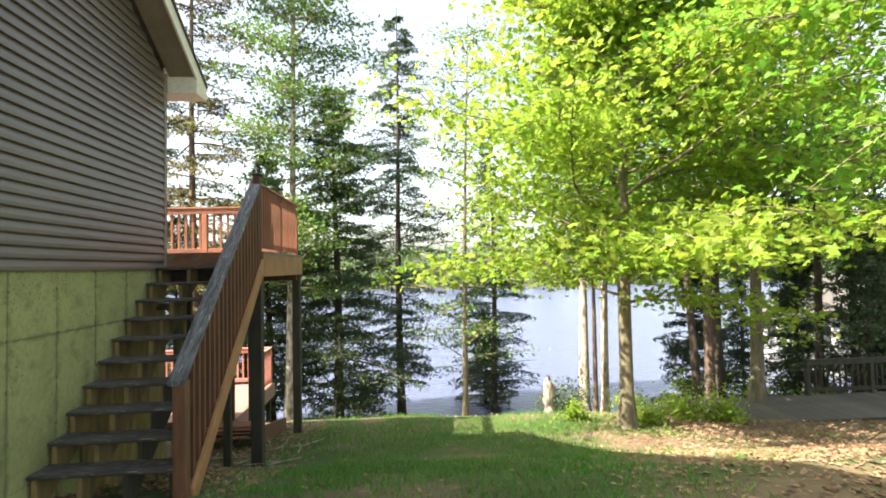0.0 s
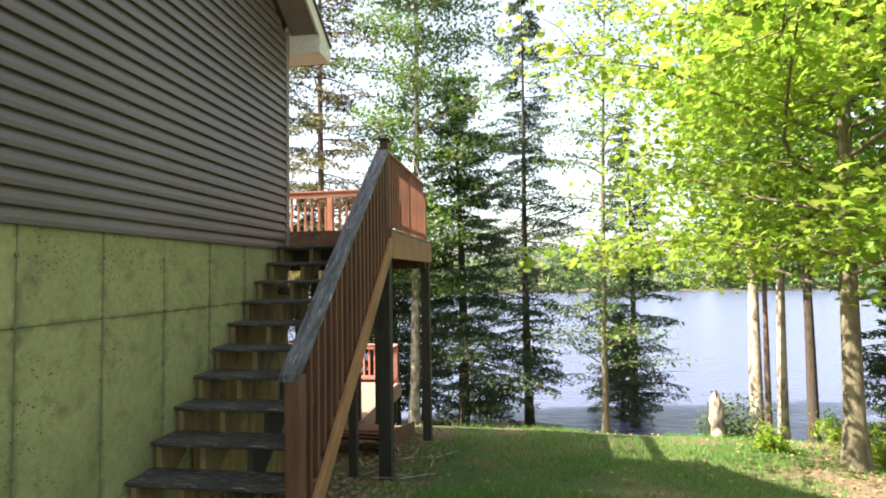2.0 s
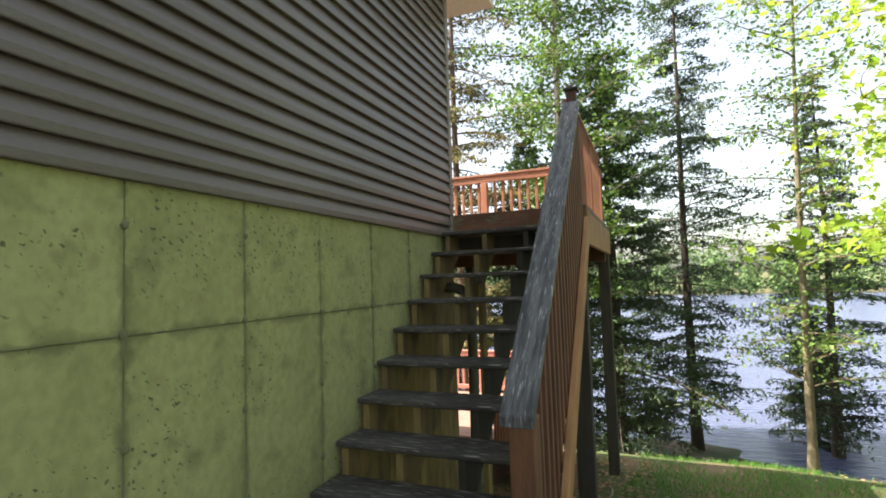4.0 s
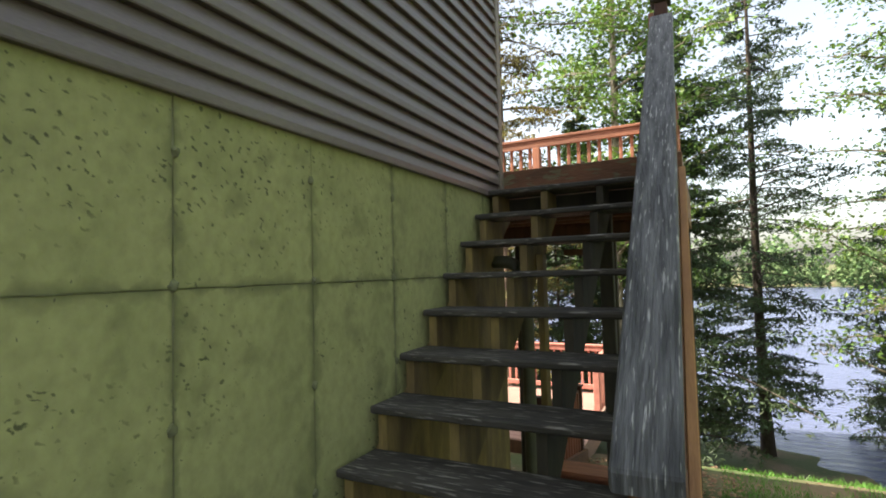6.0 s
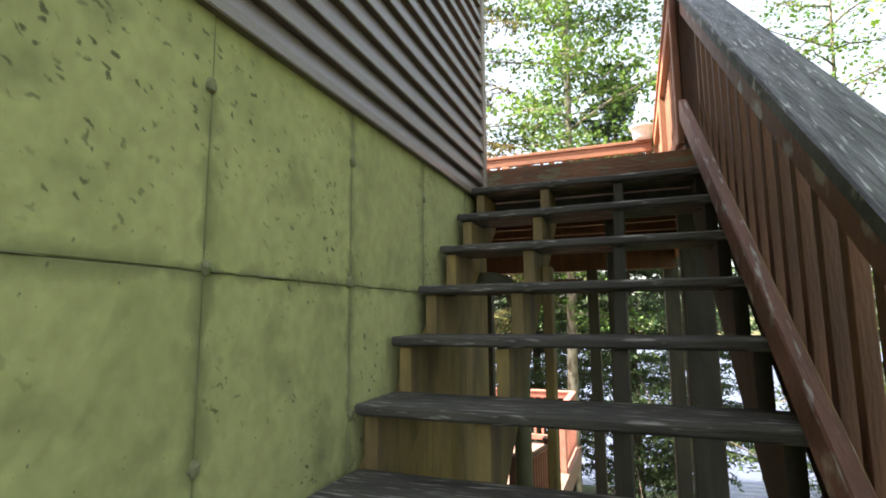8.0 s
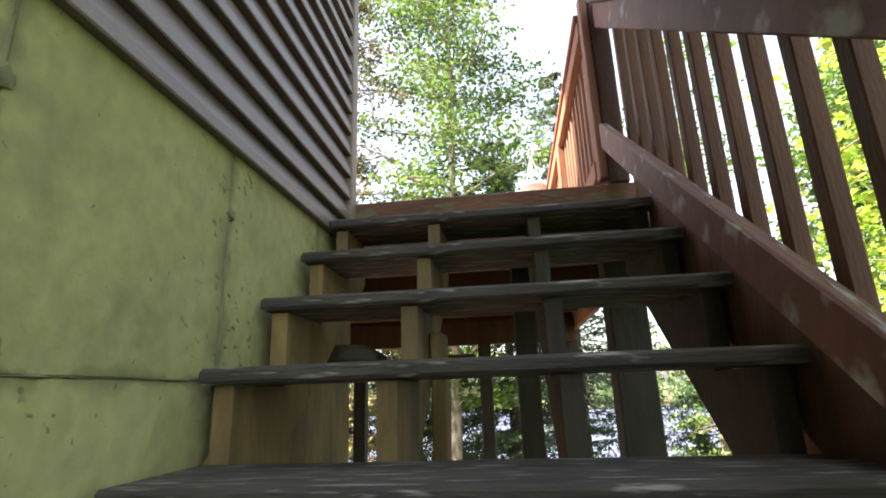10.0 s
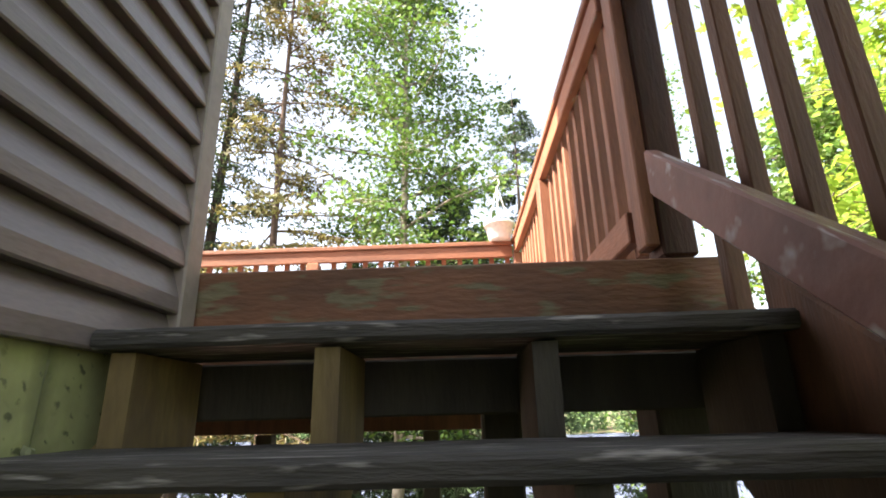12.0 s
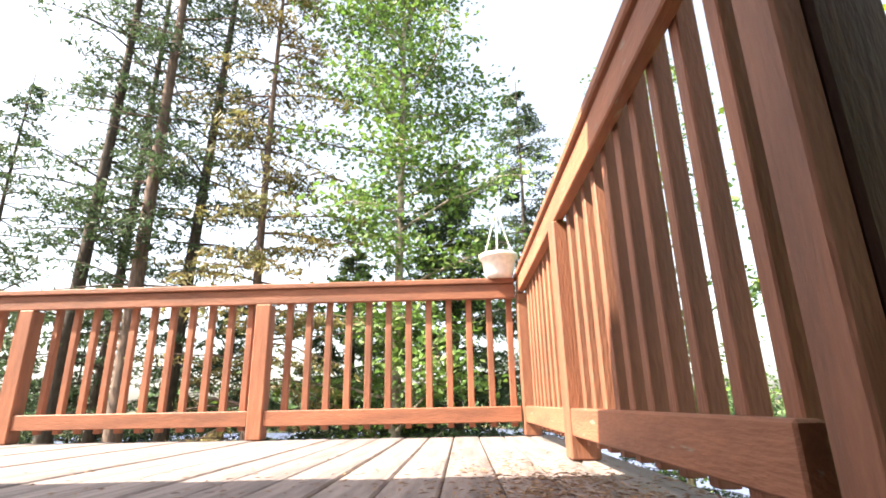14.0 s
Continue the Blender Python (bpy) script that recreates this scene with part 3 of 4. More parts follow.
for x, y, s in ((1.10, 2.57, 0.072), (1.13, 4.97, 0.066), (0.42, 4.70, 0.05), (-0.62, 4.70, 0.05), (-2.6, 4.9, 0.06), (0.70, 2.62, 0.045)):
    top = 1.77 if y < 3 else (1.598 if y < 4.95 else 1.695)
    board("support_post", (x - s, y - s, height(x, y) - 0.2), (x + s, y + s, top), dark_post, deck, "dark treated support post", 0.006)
board("knee_brace", (-0.10, 4.69, 1.45), (0.34, 4.73, 1.52), stain_brown, deck)
deck.location = (0, 0, 0)


def railing(name, label, a, b, posts, inward, base, along, first=0.0, pitch=0.121, post_mat=stain_red, wood=None, cap_mat=None, h=0.9):
    """A rail from a to b along x or y at its line: posts, turned-square balusters, bottom rail, top rail and a flat cap."""
    thing = tagged(empty(name), label, "railing")
    line, lo, hi = along[1], a, b

    def put(nm, u0, u1, v0, v1, z0, z1, mat, lab="", bev=0.004):
        if along[0] == "x":
            return board(nm, (u0, line + v0, z0), (u1, line + v1, z1), mat, thing, lab, bev)
        return board(nm, (line + v0, u0, z0), (line + v1, u1, z1), mat, thing, lab, bev)
    s = inward
    w = wood or (stain_red_x if along[0] == "x" else stain_red_y)
    put("cap", lo, hi, -0.05, 0.05, base + h - 0.032, base + h, cap_mat or w, "", 0.005)
    r = sorted((s * 0.0, s * 0.036))
    put("top_rail", lo, hi, r[0], r[1], base + h - 0.122, base + h - 0.034, w)
    stops = sorted([lo] + list(posts) + [hi])
    for p, q in zip(stops, stops[1:]):
        if q - p > 0.2:
            put("bottom_rail", p + 0.046 if p in posts else p, q - 0.046 if q in posts else q, r[0], r[1], base + 0.075, base + 0.16, w)
    for p in posts:
        m = sorted((s * -0.052, s * 0.044))
        put("post", p - 0.045, p + 0.045, m[0], m[1], base + 0.002, base + h - 0.124, post_mat, "", 0.006)
    u = lo + first
    bal = sorted((s * -0.038, s * -0.002))
    while u < hi - 0.03:
        if all(abs(u - p) > 0.07 for p in posts):
            put("baluster", u - 0.018, u + 0.018, bal[0], bal[1], base + 0.05, base + h - 0.036, post_mat, "", 0.003)
        u += pitch
    return thing


railing("deck_railing", "red-brown wooden railing along the deck's lake side", -5.1, 1.037, (-3.4, -1.95, -0.48), -1, DECK_Z, ("x", 5.06), 0.05)
railing("deck_railing", "red-brown wooden railing beside the stair head", 2.59, 5.12, (3.80, 5.05), -1, DECK_Z, ("y", 1.09), 0.06, 0.118, h=0.93)

# white hanging basket at the railing corner
basket = tagged(empty("hanging_basket", (0.95, 5.03, DECK_Z + 0.9)), "white plastic hanging pot resting on the deck railing", "flower pot")
pv, pf = [], []
prof = [(0.002, 0.0), (0.075, 0.0), (0.085, 0.02), (0.105, 0.12), (0.118, 0.122), (0.118, 0.145), (0.104, 0.145), (0.10, 0.10), (0.002, 0.10)]
for r, h in prof:
    pv += [(r * math.cos(2 * math.pi * k / 24), r * math.sin(2 * math.pi * k / 24), h) for k in range(24)]
for i in range(len(prof) - 1):
    pf += [[i * 24 + k, i * 24 + (k + 1) % 24, (i + 1) * 24 + (k + 1) % 24, (i + 1) * 24 + k] for k in range(24)]
child("pot", raw_mesh("pot", pv, pf, white_pot, True), basket)
for k in range(3):
    a = 2 * math.pi * k / 3 + 0.4
    v, f = tube([Vector((0.11 * math.cos(a), 0.11 * math.sin(a), 0.135)), Vector((0.05 * math.cos(a), 0.05 * math.sin(a), 0.30)), Vector((0, 0, 0.46))], [0.004] * 3, 6)
    child("hanger_wire", raw_mesh("hanger_wire", v, f, white_pot), basket)
hook = [Vector((0.02 * math.sin(t), 0, 0.46 + 0.035 * (1 - math.cos(t)))) for t in np.linspace(0, 4.2, 10)]
v, f = tube(hook, [0.004] * 10, 6)
child("hook", raw_mesh("hook", v, f, white_pot), basket)

# ---- lower deck by the water ----
LZ, LX, LY0, LY1 = -1.02, -0.22, 5.7, 8.75
lower = tagged(empty("lower_deck"), "sunlit pinkish ground-level deck below the house", "deck")
lp = beam_mesh("deck_plank", (-2.4, -0.0675, -0.018), (2.4, 0.0675, 0.018), pink_deck, 0.005)
y = LY0 + 0.07
while y < LY1:
    child("deck_plank", lp, lower, "", (LX - 2.4, y, LZ - 0.018))
    y += 0.1405
board("rim_joist", (LX - 0.002, LY0, LZ - 0.30), (LX + 0.038, LY1, LZ - 0.004), pink_deck, lower, "pale rim board")
board("rim_joist", (LX - 4.8, LY0 - 0.04, LZ - 0.30), (LX + 0.038, LY0 - 0.002, LZ - 0.004), stain_brown, lower)
for x, y in ((LX - 0.1, LY1 - 0.1), (LX - 0.1, LY0 + 0.1), (-4.8, LY1 - 0.1), (-2.5, LY1 - 0.1)):
    board("support_post", (x - 0.05, y - 0.05, height(x, y) - 0.3), (x + 0.05, y + 0.05, LZ - 0.038), dark_post, lower)
railing("deck_railing", "red-stained railing along the lower deck's lake side", LX - 4.8, LX - 0.02, (LX - 3.2, LX - 1.6, LX - 0.07), -1, LZ, ("x", LY1 - 0.05), 0.05, 0.13, post_mat=stain_pink, wood=stain_pink)
railing("deck_railing", "red-stained railing along the lower deck's side", 7.15, LY1 - 0.12, (7.2,), -1, LZ, ("y", LX - 0.05), 0.13, 0.13, post_mat=stain_pink, wood=stain_pink)
steps_low = tagged(empty("lower_steps"), "dark red wooden steps down beside the lower deck", "stairs")
for k in range(3):
    board("tread", (-0.1, 3.7 + 0.28 * k, -0.62 - 0.14 * k), (0.75, 3.99 + 0.28 * k, -0.58 - 0.14 * k), stain_red_x, steps_low)
for x in (-0.14, 0.752):
    child("stringer", extrude_mesh("stringer", [(3.6, -1.15), (5.6, -1.45), (5.6, -1.0), (3.6, -0.60)], 0, x, x + 0.038, stain_brown), steps_low)

for y, z in ((3.92, 0.0), (5.58, -0.22)):
    post = board("newel_post", (-0.245, y - 0.045, height(-0.2, y) - 0.15), (-0.155, y + 0.045, z), dark_newel, steps_low, "dark stained post beside the steps")
    child("post_cap", beam_mesh("post_cap", (-0.06, -0.06, 0), (0.06, 0.06, 0.03), dark_newel, 0.008), post, "", (0, 0, (z - height(-0.2, y) + 0.15) / 2 + 0.001))
for name, dz, t in (("handrail", -0.13, 0.09), ("bottom_rail", -0.78, 0.08)):
    child(name, extrude_mesh(name, [(3.967, dz), (5.533, dz - 0.21), (5.533, dz - 0.21 + t), (3.967, dz + t)], 0, -0.22, -0.18, stain_brown), steps_low)
for k in range(11):
    y = 4.08 + 0.125 * k
    z = -0.134 * (y - 3.967)
    board("baluster", (-0.179, y, z - 0.76), (-0.145, y + 0.034, z - 0.06), stain_red, steps_low, "", 0.003)

# drain pipe that leaves the foundation under the top steps
bow = [Vector((-0.02, 2.20, 1.36)), Vector((0.08, 2.20, 1.36))]
bow += [Vector((0.08 + 0.16 * math.sin(a), 2.20, 1.20 + 0.16 * math.cos(a))) for a in np.linspace(0.2, math.pi / 2, 9)]
bow += [Vector((0.24, 2.20, 0.9)), Vector((0.24, 2.20, height(0.24, 2.2) - 0.05))]
v, f = tube(bow, [0.043] * len(bow), 14)
drain = tagged(empty("drain_pipe", (0.24, 2.20, height(0.24, 2.2))), "dark olive drain pipe with an elbow under the stairs", "pipe")
pipe = child("pipe", raw_mesh("pipe", v, f, pipe_olive, True), drain)
pipe.location = -drain.location
v, f = tube([Vector((0.0, 0, 0)), Vector((0.012, 0, 0))], [0.06, 0.056], 14)
child("collar", raw_mesh("collar", v, f, pipe_olive, True), drain, "", Vector((-0.008, 2.20, 1.36)) - drain.location)

# ---- trees ----
def bend(p, way, length, n, droop, wob, rng):
    """Points of a limb that starts at p and sags or lifts as it goes."""
    pts, d = [Vector(p)], Vector(way).normalized()
    for i in range(n):
        d = (d + Vector((rng.normal(0, wob), rng.normal(0, wob), rng.normal(0, wob) - droop))).normalized()
        pts.append(pts[-1] + d * (length / n))
    return pts


def conifer(x, y, tall, radius, trunk, seed, bark, leafage, bare=0.1, dense=1.0, lean=(0, 0), label="", droop=0.07, size=0.13, sink=0.1, top_thin=1.0):
    """A hemlock or pine: straight tapered trunk, whorls of drooping limbs, flat sprays of needles."""
    rng = np.random.default_rng(seed)
    z0 = height(x, y) - sink
    tree = tagged(empty("conifer_tree", (x, y, z0)), label, "tree", "trees along the bank")
    pts = [Vector((lean[0] * t * tall + 0.06 * math.sin(5 * t + seed), lean[1] * t * tall + 0.05 * math.cos(4 * t + seed), t * tall)) for t in np.linspace(0, 1, 14)]
    rad = [trunk * (1.25 if i == 0 else 1) * (1 - 0.93 * i / 13) for i in range(14)]
    v, f = tube(pts, rad, 10)
    child("trunk", raw_mesh("trunk", v, f, bark, True), tree)
    stems, spots = [], []
    z = bare * tall
    while z < tall * 0.985:
        t = z / tall
        k = int(t * 13)
        base = pts[k].lerp(pts[min(k + 1, 13)], t * 13 - k)
        reach = radius * (1 - t) ** 0.55 * rng.uniform(0.55, 1.2)
        if t < bare + 0.12:
            reach *= rng.uniform(0.5, 1.0)
        for _ in range(3):
            a = rng.uniform(0, 2 * math.pi)
            limb = bend(base, (math.cos(a), math.sin(a), rng.uniform(-0.05, 0.35)), max(reach * rng.uniform(0.7, 1.15), 0.2), 6, droop * 0.7, 0.07, rng)
            stems.append((limb, [0.024 * (0.4 + reach / radius) * (1 - i / 7) + 0.003 for i in range(7)]))
            if rng.uniform() < 0.10 * (2 - dense):
                continue
            side = Vector((-math.sin(a), math.cos(a), 0))
            for i in range(1, 6):
                p0, p1 = limb[i], limb[i + 1]
                spread = 0.27 * reach * (1.15 - i / 7) + 0.12
                m = int(18 * dense * (0.5 + spread * 1.8))
                fr, sd = rng.uniform(0, 1, m), rng.uniform(-1, 1, m)
                for q, s in zip(fr, sd):
                    c = p0.lerp(p1, q) + side * (s * spread) + (p1 - p0).normalized() * abs(s) * spread * 0.5
                    spots.append((c.x, c.y, c.z - 0.22 * abs(s) * spread - abs(rng.normal(0, 0.075))))
        z += tall * rng.uniform(0.0115, 0.0235) / max(dense, 0.6) ** 0.5
    tagged(child("branchwork", join_tubes("branchwork", stems, bark), tree), kind="stuff")
    tagged(child("crown", leaf_mesh("crown", np.array(spots), size * 1.45, leafage, lie=0.42, aspect=0.30, rng=rng), tree), kind="stuff")
    return tree


def broadleaf(x, y, tall, crown_base, radius, trunk, seed, bark, leafage, leaves, size, lobed=False, label="", shift=(0, 0), flat=0.28, lean=0.02, limbs=46,
              tip_spread=0.42, top=1.0, name="broadleaf_tree"):
    """A maple or birch: trunk, long limbs with twigs, tiers of leaves gathered about the twigs' ends."""
    rng = np.random.default_rng(seed)
    z0 = height(x, y) - 0.1
    tree = tagged(empty(name, (x, y, z0)), label, "tree", "trees along the bank")
    pts = [Vector((lean * t * tall + 0.10 * math.sin(3.3 * t + seed) * t, 0.08 * math.cos(4 * t + seed) * t, t * tall)) for t in np.linspace(0, 1, 14)]
    rad = [trunk * (1.5 if i == 0 else 1.0) * (1 - 0.9 * i / 13) for i in range(14)]
    v, f = tube(pts, rad, 12)
    child("trunk", raw_mesh("trunk", v, f, bark, True), tree)
    stems, tips = [], []
    for j in range(limbs):
        u = (j + rng.uniform(0, 1)) / limbs
        h = crown_base + (tall * 0.97 - crown_base) * u
        k = min(int(h / tall * 13), 12)
        base = pts[k].lerp(pts[k + 1], h / tall * 13 - k)
        a = j * 2.4 + rng.uniform(-0.5, 0.5)
        reach = radius * math.sin(math.pi * (0.22 + 0.70 * u) ** 0.9) ** 0.8 * rng.uniform(0.65, 1.12) * (top if u > 0.6 else 1)
        limb = bend(base, (math.cos(a) + shift[0] * 0.5, math.sin(a) + shift[1] * 0.5, rng.uniform(0.1, 0.5)), reach, 7, 0.035, 0.12, rng)
        stems.append((limb, [max(trunk * 0.28 * (1 - i / 8), 0.006) for i in range(8)]))
        for i in range(2, 8):
            for _ in range(3):
                b = rng.uniform(0, 2 * math.pi)
                tw = bend(limb[i], (math.cos(b), math.sin(b), rng.uniform(-0.2, 0.35)), rng.uniform(0.3, 0.9) * min(reach / 3, 1.1), 3, 0.04, 0.2, rng)
                stems.append((tw, [0.010, 0.008, 0.005, 0.003]))
                tips += [tw[2], tw[3]]
    tips = np.array([tuple(p) for p in tips])
    pick = rng.integers(0, len(tips), leaves)
    c = tips[pick] + np.clip(rng.normal(0, 1, (leaves, 3)), -1.7, 1.7) * np.array([tip_spread, tip_spread, tip_spread * flat])
    tagged(child("branchwork", join_tubes("branchwork", stems, bark), tree), kind="stuff")
    tagged(child("crown", leaf_mesh("crown", c, size, leafage, lobed, lie=0.6, rng=rng), tree), kind="stuff")
    return tree


broadleaf(6.96, 4.5, 9.6, 2.3, 4.1, 0.135, 11, bark_maple, leaf_maple, 33000, 0.13, True, "spreading young maple with bright yellow-green leaves", name="maple_tree", top=0.7, limbs=56, shift=(-0.12, 0.22))
broadleaf(9.9, -1.2, 8.5, 2.6, 4.6, 0.16, 23, bark_maple, leaf_green, 14000, 0.15, True, "leafy maple whose low branches hang over the lawn", shift=(-0.5, 0.3), name="maple_tree")
broadleaf(10.8, 6.4, 11, 4.0, 4.4, 0.15, 31, bark_maple, leaf_green, 12000, 0.18, False, "green maple behind the lawn near the boardwalk", name="maple_tree")
HEM = "dark green hemlock with drooping branches by the lake"
conifer(2.93, 18.4, 18.5, 3.6, 0.19, 41, bark_dark, needle, 0.10, 1.15, label=HEM)
broadleaf(5.1, 13.1, 14.5, 2.2, 2.4, 0.11, 42, bark_maple, leaf_birch, 6500, 0.12, False, "slim grey-barked tree with sparse twigs by the lake", limbs=40)
conifer(7.2, 18.9, 13.5, 2.6, 0.17, 43, bark_dark, needle, 0.10, 0.9, label=HEM)
conifer(0.55, 15.2, 13.5, 3.9, 0.22, 44, bark_dark, needle, 0.06, 1.6, label="broad dark hemlock below the deck")
conifer(-2.4, 17.0, 12.0, 2.8, 0.2, 45, bark_dark, needle, 0.10, 1.0, label=HEM)
broadleaf(-0.95, 13.8, 21, 5.0, 3.0, 0.17, 51, bark_pale, leaf_birch, 28000, 0.15, False, "tall pale-barked broadleaf tree behind the deck", name="birch_tree", limbs=54)
conifer(-3.77, 13.0, 21, 3.2, 0.16, 52, bark_red, needle_brown, 0.14, 0.95, label="thin spruce with browning needles behind the deck")
conifer(-6.25, 12.6, 26, 3.0, 0.22, 53, bark_red, needle, 0.30, 0.75, label="tall pine with bare lower branches behind the deck")
conifer(-6.0, 13.6, 25, 3.0, 0.21, 54, bark_dark, needle, 0.26, 0.75, label="tall dark pine with thin branches behind the deck", lean=(0.03, 0))
conifer(-8.0, 12.8, 25, 2.9, 0.21, 55, bark_dark, needle, 0.28, 0.75, label="tall dark pine with thin branches behind the deck", lean=(0.02, 0))
conifer(-8.3, 14.4, 24, 2.9, 0.18, 56, bark_dark, needle, 0.2, 0.75, label="tall dark pine with thin branches behind the deck", lean=(0.025, 0))
conifer(-10.6, 13.5, 15.0, 2.6, 0.15, 57, bark_dark, needle, 0.15, 0.6, label=HEM)
conifer(-5.0, 17.5, 7.5, 2.2, 0.12, 58, bark_dark, needle, 0.08, 0.8, label=HEM)
for i, (x, y, t) in enumerate(((-3.0, 15.8, 9.0), (-5.2, 15.2, 9.5), (-7.2, 16.0, 9.0), (-9.4, 15.4, 10.0), (-11.8, 16.0, 10.0), (-1.6, 19.0, 9.5))):
    conifer(x, y, t, 2.4, 0.1, 120 + i, bark_dark, needle, 0.12, 0.75, label="young dark hemlock in the understory behind the deck")
# trunks along the bank beyond the maple
PALE = "sunlit pale trunk with a thin leafy crown by the lake"
for i, (x, y, r, b) in enumerate(((8.88, 12.0, 0.19, bark_pale), (9.77, 12.5, 0.15, bark_pale))):
    broadleaf(x, y, 12.5 + i, 6.5, 2.4, r, 61 + i, b, leaf_birch, 7000, 0.17, False, PALE, name="birch_tree", limbs=24)
DARK = "dark straight trunk with a thin crown beside the lake"
for i, (x, y, r, ln) in enumerate(((9.75, 13.3, 0.10, 0.0), (9.72, 10.9, 0.14, 0.0), (11.0, 9.0, 0.13, -0.05), (11.95, 10.0, 0.16, 0.01), (12.5, 10.4, 0.18, 0.0),
                                   (14.2, 11.0, 0.15, 0.0), (16.3, 14.0, 0.16, 0.02), (15.0, 9.6, 0.13, 0.02), (18.0, 11.5, 0.17, 0.0), (20.5, 13.0, 0.2, 0.0))):
    broadleaf(x, y, 11.5 + 0.4 * (i % 4), 5.2, 2.5, r, 70 + i, bark_dark if i % 3 else bark_red, leaf_birch, 5200, 0.19, False, DARK, lean=ln, limbs=20)
for i, (x, y, t) in enumerate(((13.6, 13.5, 6.0), (17.2, 16.0, 7.0), (21.0, 17.0, 9.0), (7.0, 20.5, 5.0), (15.6, 8.6, 5.5), (18.5, 9.5, 7.0), (19.5, 12.0, 8.0), (22.5, 14.0, 9.0), (16.8, 12.5, 6.5), (24.0, 11.0, 9.0))):
    conifer(x, y, t, 1.9, 0.1, 90 + i, bark_dark, needle, 0.05, 0.8, label=HEM)


# ---- shore things ----
def stump():
    rng = np.random.default_rng(8)
    z0 = height(6.93, 9.3)
    thing = tagged(empty("tree_stump", (6.93, 9.3, z0 - 0.1)), "pale broken tree stump standing on the bank", "stump")
    pts = [Vector((0.03 * math.sin(i * 2.1), 0.03 * math.cos(i * 1.7), i * 0.15)) for i in range(10)]
    rad = [0.21, 0.17, 0.15, 0.155, 0.14, 0.135, 0.155, 0.14, 0.12, 0.06]
    v, f = tube(pts, rad, 14)
    v = [tuple(Vector(p) + Vector((rng.normal(0, 0.016), rng.normal(0, 0.016), rng.normal(0, 0.035)))) for p in v]
    child("trunk", raw_mesh("trunk", v, f, bark_pale, True), thing)
    w, g = tube([Vector((0, 0, 1.0)), Vector((0.16, 0.02, 1.12)), Vector((0.24, 0.03, 1.14))], [0.06, 0.045, 0.015], 8)
    child("knot", raw_mesh("knot", w, g, bark_pale, True), thing)


stump()


def shrub(x, y, tall, wide, n, mat, seed, label, size=0.10):
    rng = np.random.default_rng(seed)
    thing = tagged(empty("shrub", (x, y, height(x, y) - 0.03)), label, "shrub", "shrubs on the bank")
    stems, tips = [], []
    for k in range(14):
        a = rng.uniform(0, 2 * math.pi)
        s = bend((0, 0, 0), (math.cos(a) * wide / tall, math.sin(a) * wide / tall, 1), tall * rng.uniform(0.6, 1.1), 5, 0.03, 0.12, rng)
        stems.append((s, [0.014, 0.012, 0.01, 0.008, 0.006, 0.003]))
        tips += s[1:]
    tips = np.array([tuple(p) for p in tips])
    c = tips[rng.integers(0, len(tips), n)] + rng.normal(0, 1, (n, 3)) * np.array([wide * 0.2, wide * 0.2, 0.12])
    c[:, 2] = np.maximum(c[:, 2], 0.03)
    tagged(child("branchwork", join_tubes("branchwork", stems, bark_maple), thing), kind="stuff")
    tagged(child("foliage", leaf_mesh("foliage", c, size, mat, lie=0.4, rng=rng), thing), kind="stuff")


shrub(7.8, 10.5, 1.5, 0.85, 2600, needle, 3, "dark bushy cedar shrub behind the stump")
for i, (x, y, t, w) in enumerate(((7.6, 4.9, 0.45, 0.4), (8.6, 5.4, 0.55, 0.5), (9.2, 5.0, 0.5, 0.5), (10.4, 8.6, 1.2, 0.6), (11.6, 8.8, 0.9, 0.6), (6.4, 5.6, 0.35, 0.35),
                                  (12.6, 9.2, 1.3, 0.7), (8.0, 6.6, 0.5, 0.5), (13.4, 7.6, 0.7, 0.6))):
    shrub(x, y, t, w, 700, leaf_maple, 100 + i, "low bright green undergrowth on the bank", 0.085)

# boardwalk with a railing
PX0, PX1, PY0, PY1, PZ = 9.35, 17.0, 4.9, 6.65, -1.30
walkway = tagged(empty("boardwalk"), "grey-brown weathered boardwalk platform, coloured darker for dappled shade", "boardwalk")
wp = beam_mesh("plank", (-0.067, -(PY1 - PY0) / 2, -0.018), (0.067, (PY1 - PY0) / 2, 0.018), grey_plank, 0.004)
x = PX0 + 0.07
while x < PX1:
    child("plank", wp, walkway, "", (x, (PY0 + PY1) / 2, PZ - 0.018))
    x += 0.142
board("rim_joist", (PX0, PY0 - 0.04, PZ - 0.24), (PX1, PY0 - 0.002, PZ - 0.004), dark_post, walkway)
board("rim_joist", (PX0 - 0.04, PY0 - 0.04, PZ - 0.24), (PX0 - 0.002, PY1, PZ - 0.004), dark_post, walkway)
for x in (PX0 + 0.1, 12.0, 14.5, PX1 - 0.1):
    for y in (PY0 + 0.1, PY1 - 0.1):
        board("support_post", (x - 0.05, y - 0.05, height(x, y) - 0.2), (x + 0.05, y + 0.05, PZ - 0.038), dark_post, walkway)
railing("boardwalk_railing", "dark weathered railing along the boardwalk", 12.1, PX1, (12.15, 13.7, 15.3, 16.9), -1, PZ, ("x", PY1 - 0.06), 0.1, 0.15,
        post_mat=dark_post, wood=dark_post, h=0.8)


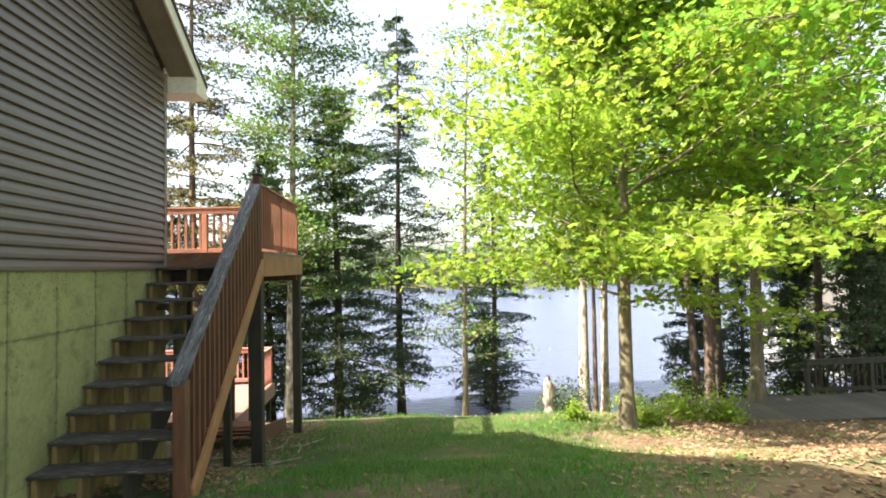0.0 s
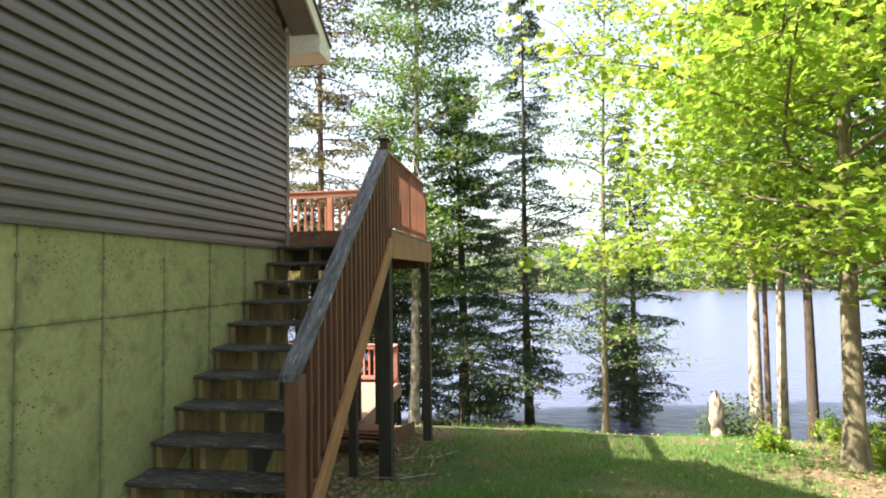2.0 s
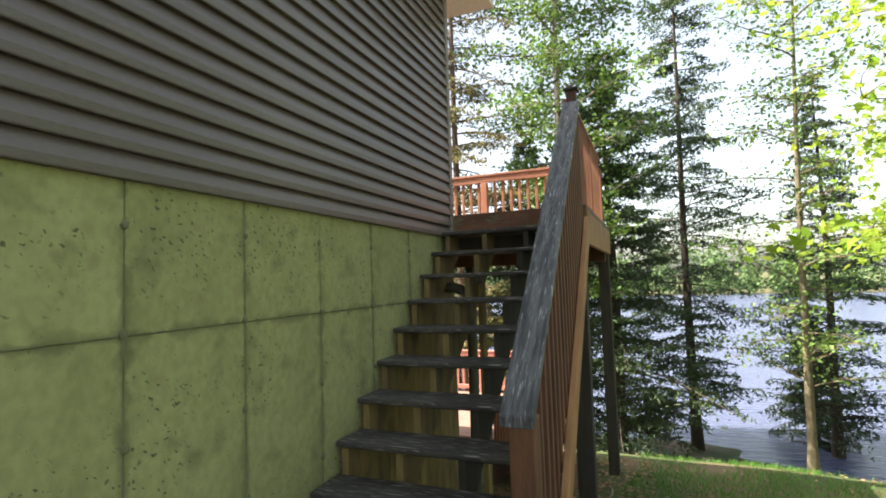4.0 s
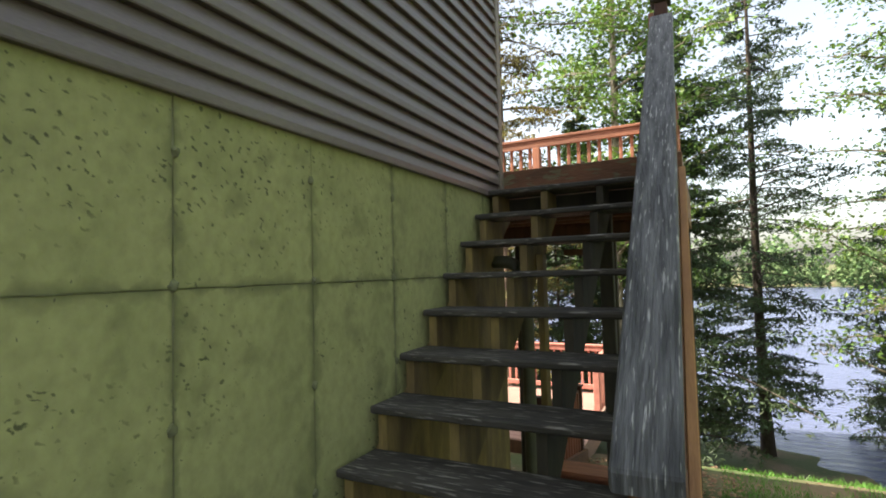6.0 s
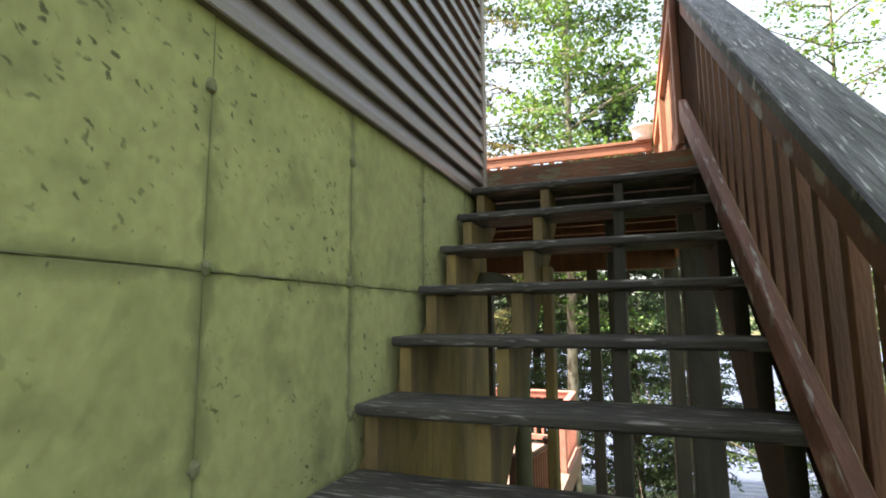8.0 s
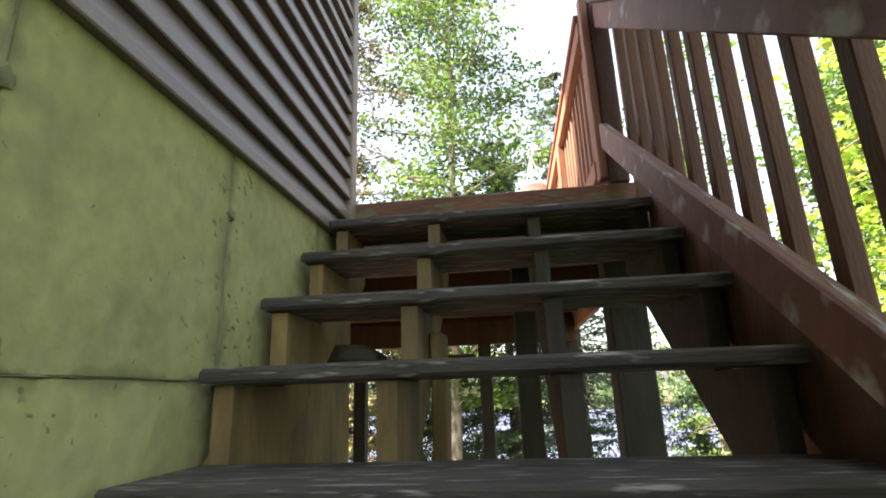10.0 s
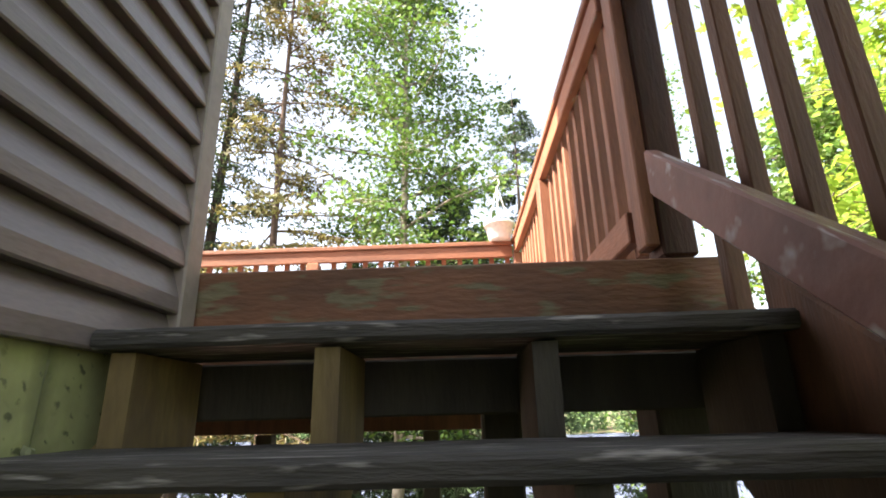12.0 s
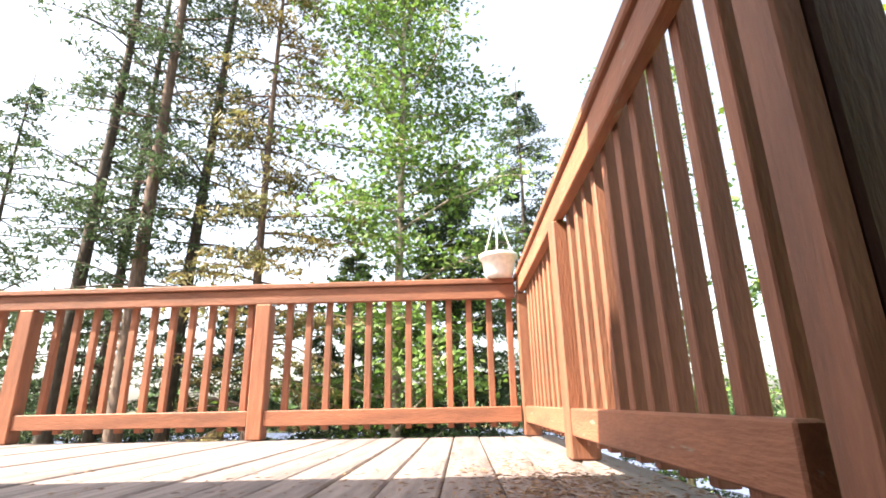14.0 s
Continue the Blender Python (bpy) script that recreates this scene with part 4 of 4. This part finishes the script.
def far_house():
    x, y = 31.0, 25.0
    z0 = height(x, y)
    house = tagged(empty("house", (x, y, z0)), "grey clapboard neighbour house among the trees", "house")
    board("wall", (-4, -3, -0.5), (4, 3, 5.2), grey_house, house, "", 0.01)
    child("roof", extrude_mesh("roof", [(-4.5, 5.0), (4.5, 5.0), (0, 7.4)], 1, -3.4, 3.4, shingle), house)
    for k in range(4):
        win = board("window", (-3.3 + 1.8 * k, -3.06, 3.3), (-2.3 + 1.8 * k, -3.003, 4.6), cream, house, "", 0.01)
        child("pane", beam_mesh("pane", (-0.42, -0.008, -0.57), (0.42, 0.008, 0.57), window_glass, 0), win, "", (0, -0.038, 0))
    for k in range(4):
        win = board("window", (-4.06, -2.6 + 1.4 * k, 3.3), (-4.003, -1.7 + 1.4 * k, 4.6), cream, house, "", 0.01)
        child("pane", beam_mesh("pane", (-0.008, -0.38, -0.57), (0.008, 0.38, 0.57), window_glass, 0), win, "", (-0.038, 0, 0))


far_house()


# ---- far shore, grass and litter ----
def far_woods():
    rng = np.random.default_rng(77)
    cs = []
    for k in range(520):
        x, y = rng.uniform(-190, 230), rng.uniform(146, 178)
        t, r = rng.uniform(3.5, 13.5), rng.uniform(1.6, 3.4)
        n = 130
        h = rng.uniform(0, 1, n)
        a = rng.uniform(0, 2 * math.pi, n)
        w = r * np.sin(np.pi * (0.1 + 0.88 * h)) ** 0.7 * rng.uniform(0.5, 1.05, n)
        cs.append(np.stack([x + w * np.cos(a), y + w * np.sin(a), height(x, y) + h * t], 1))
    me = leaf_mesh("far_woods", np.concatenate(cs), 1.05, shore_leaf, lie=0.3, aspect=0.8, rng=rng)
    tagged(new("far_woods", me), "hazy green woods along the far lake shore", "woods", kind="stuff")


far_woods()


def lawn():
    rng = np.random.default_rng(5)
    n = 150000
    x, y = rng.uniform(-0.3, 11.5, n), rng.uniform(-3.2, 7.6, n)
    keep = []
    for a, b in zip(x, y):
        m = noise.noise((a * 0.55, b * 0.55, 7)) + 0.6 * noise.noise((a * 1.9, b * 1.9, 2))
        edge = 0.16 - max(0.0, (a - 4.6 - 0.35 * b) * 0.34) - (1.2 if a < 0.75 + 0.12 * b and b > 0 and a < 1.4 else 0)
        keep.append(m + edge + 0.22 > rng.uniform(-0.3, 0.5))
    keep = np.array(keep) & ~((x < 1.25) & (y > -0.15) & (y < 1.2))
    x, y = x[keep], y[keep]
    z = np.array([height(a, b) for a, b in zip(x, y)])
    n = len(x)
    h = rng.uniform(0.025, 0.085, n)
    a = rng.uniform(0, 2 * math.pi, n)
    w = rng.uniform(0.003, 0.006, n)
    lx, ly = rng.normal(0, 0.5, n) * h, rng.normal(0, 0.5, n) * h
    v = np.empty((n, 3, 3))
    v[:, 0] = np.stack([x - w * np.cos(a), y - w * np.sin(a), z - 0.005], 1)
    v[:, 1] = np.stack([x + w * np.cos(a), y + w * np.sin(a), z - 0.005], 1)
    v[:, 2] = np.stack([x + lx, y + ly, z + h], 1)
    tagged(new("grass", raw_mesh("grass", v.reshape(-1, 3), np.arange(n * 3).reshape(n, 3), grass_blade)), "short green lawn grass on the slope", "grass", kind="stuff")
    m = 44000
    x, y = rng.uniform(-0.3, 13, m), rng.uniform(-3, 7.5, m)
    p = np.clip(0.05 + 0.42 * (x - 4.7 - 0.30 * y), 0.035, 1)
    p = np.where((x < 1.6) & (y > 0.2) & (y < 6), 0.8, p)
    ok = rng.uniform(0, 1, m) < p
    x, y = x[ok], y[ok]
    c = np.stack([x, y, np.array([height(a, b) for a, b in zip(x, y)]) + 0.018], 1)
    tagged(new("leaf_litter", leaf_mesh("leaf_litter", c, 0.062, litter, lie=0.8, rng=rng)), "dry brown fallen leaves scattered on the lawn", "leaf litter", kind="stuff")
    m = 900
    c = np.stack([rng.uniform(-1.5, 1.15, m), np.clip(rng.normal(3.1, 0.55, m), 2.55, 5), np.full(m, DECK_Z + 0.006)], 1)
    tagged(new("needle_litter", leaf_mesh("needle_litter", c, 0.022, litter, lie=0.95, aspect=0.3, rng=rng)), "dry needles and bits lying on the deck", "leaf litter", kind="stuff")
    m = 1400
    c = np.stack([np.clip(rng.normal(0.92, 0.13, m), 0.4, 1.18), np.clip(rng.normal(3.1, 0.3, m), 2.55, 4.2), np.full(m, DECK_Z + 0.007)], 1)
    tagged(new("needle_litter", leaf_mesh("needle_litter", c, 0.024, litter, lie=0.9, aspect=0.3, rng=rng)), "drift of dry needles against the deck railing", "leaf litter", kind="stuff")


lawn()
for i in range(12):
    rng = np.random.default_rng(200 + i)
    a, b = rng.uniform(0.2, 1.5), rng.uniform(1.6, 4.5)
    t = rng.uniform(0, 3.14)
    q = [Vector((0, 0, 0.0)), Vector((0.2 * math.cos(t), 0.2 * math.sin(t), 0.02)), Vector((0.45 * math.cos(t + 0.2), 0.45 * math.sin(t + 0.2), 0.0))]
    v, f = tube(q, [0.009, 0.008, 0.004], 6)
    stick = tagged(new("stick", raw_mesh("stick", v, f, bark_pale, True)), "dry pale stick lying on the ground under the deck", "stick", "fallen sticks")
    stick.location = (a, b, height(a, b) + 0.012)
for i in range(34):
    rng = np.random.default_rng(300 + i)
    bm = bmesh.new()
    bmesh.ops.create_icosphere(bm, subdivisions=2, radius=1)
    s = rng.uniform(0.12, 0.34)
    for w in bm.verts:
        k = 1 + 0.35 * noise.noise(w.co * 1.3 + Vector((i * 3.1, 0, 0)))
        w.co = Vector((w.co.x * s * 1.3, w.co.y * s, w.co.z * s * 0.6)) * k
    me = bpy.data.meshes.new("shore_rock")
    bm.to_mesh(me)
    bm.free()
    me.materials.append(stone)
    a, b = rng.uniform(8.5, 16), rng.uniform(13.5, 16.5)
    rock = tagged(new("shore_rock", me), "grey rounded rock at the water's edge", "rock", "rocks on the shore")
    rock.location = (a, b, height(a, b) + s * 0.2)
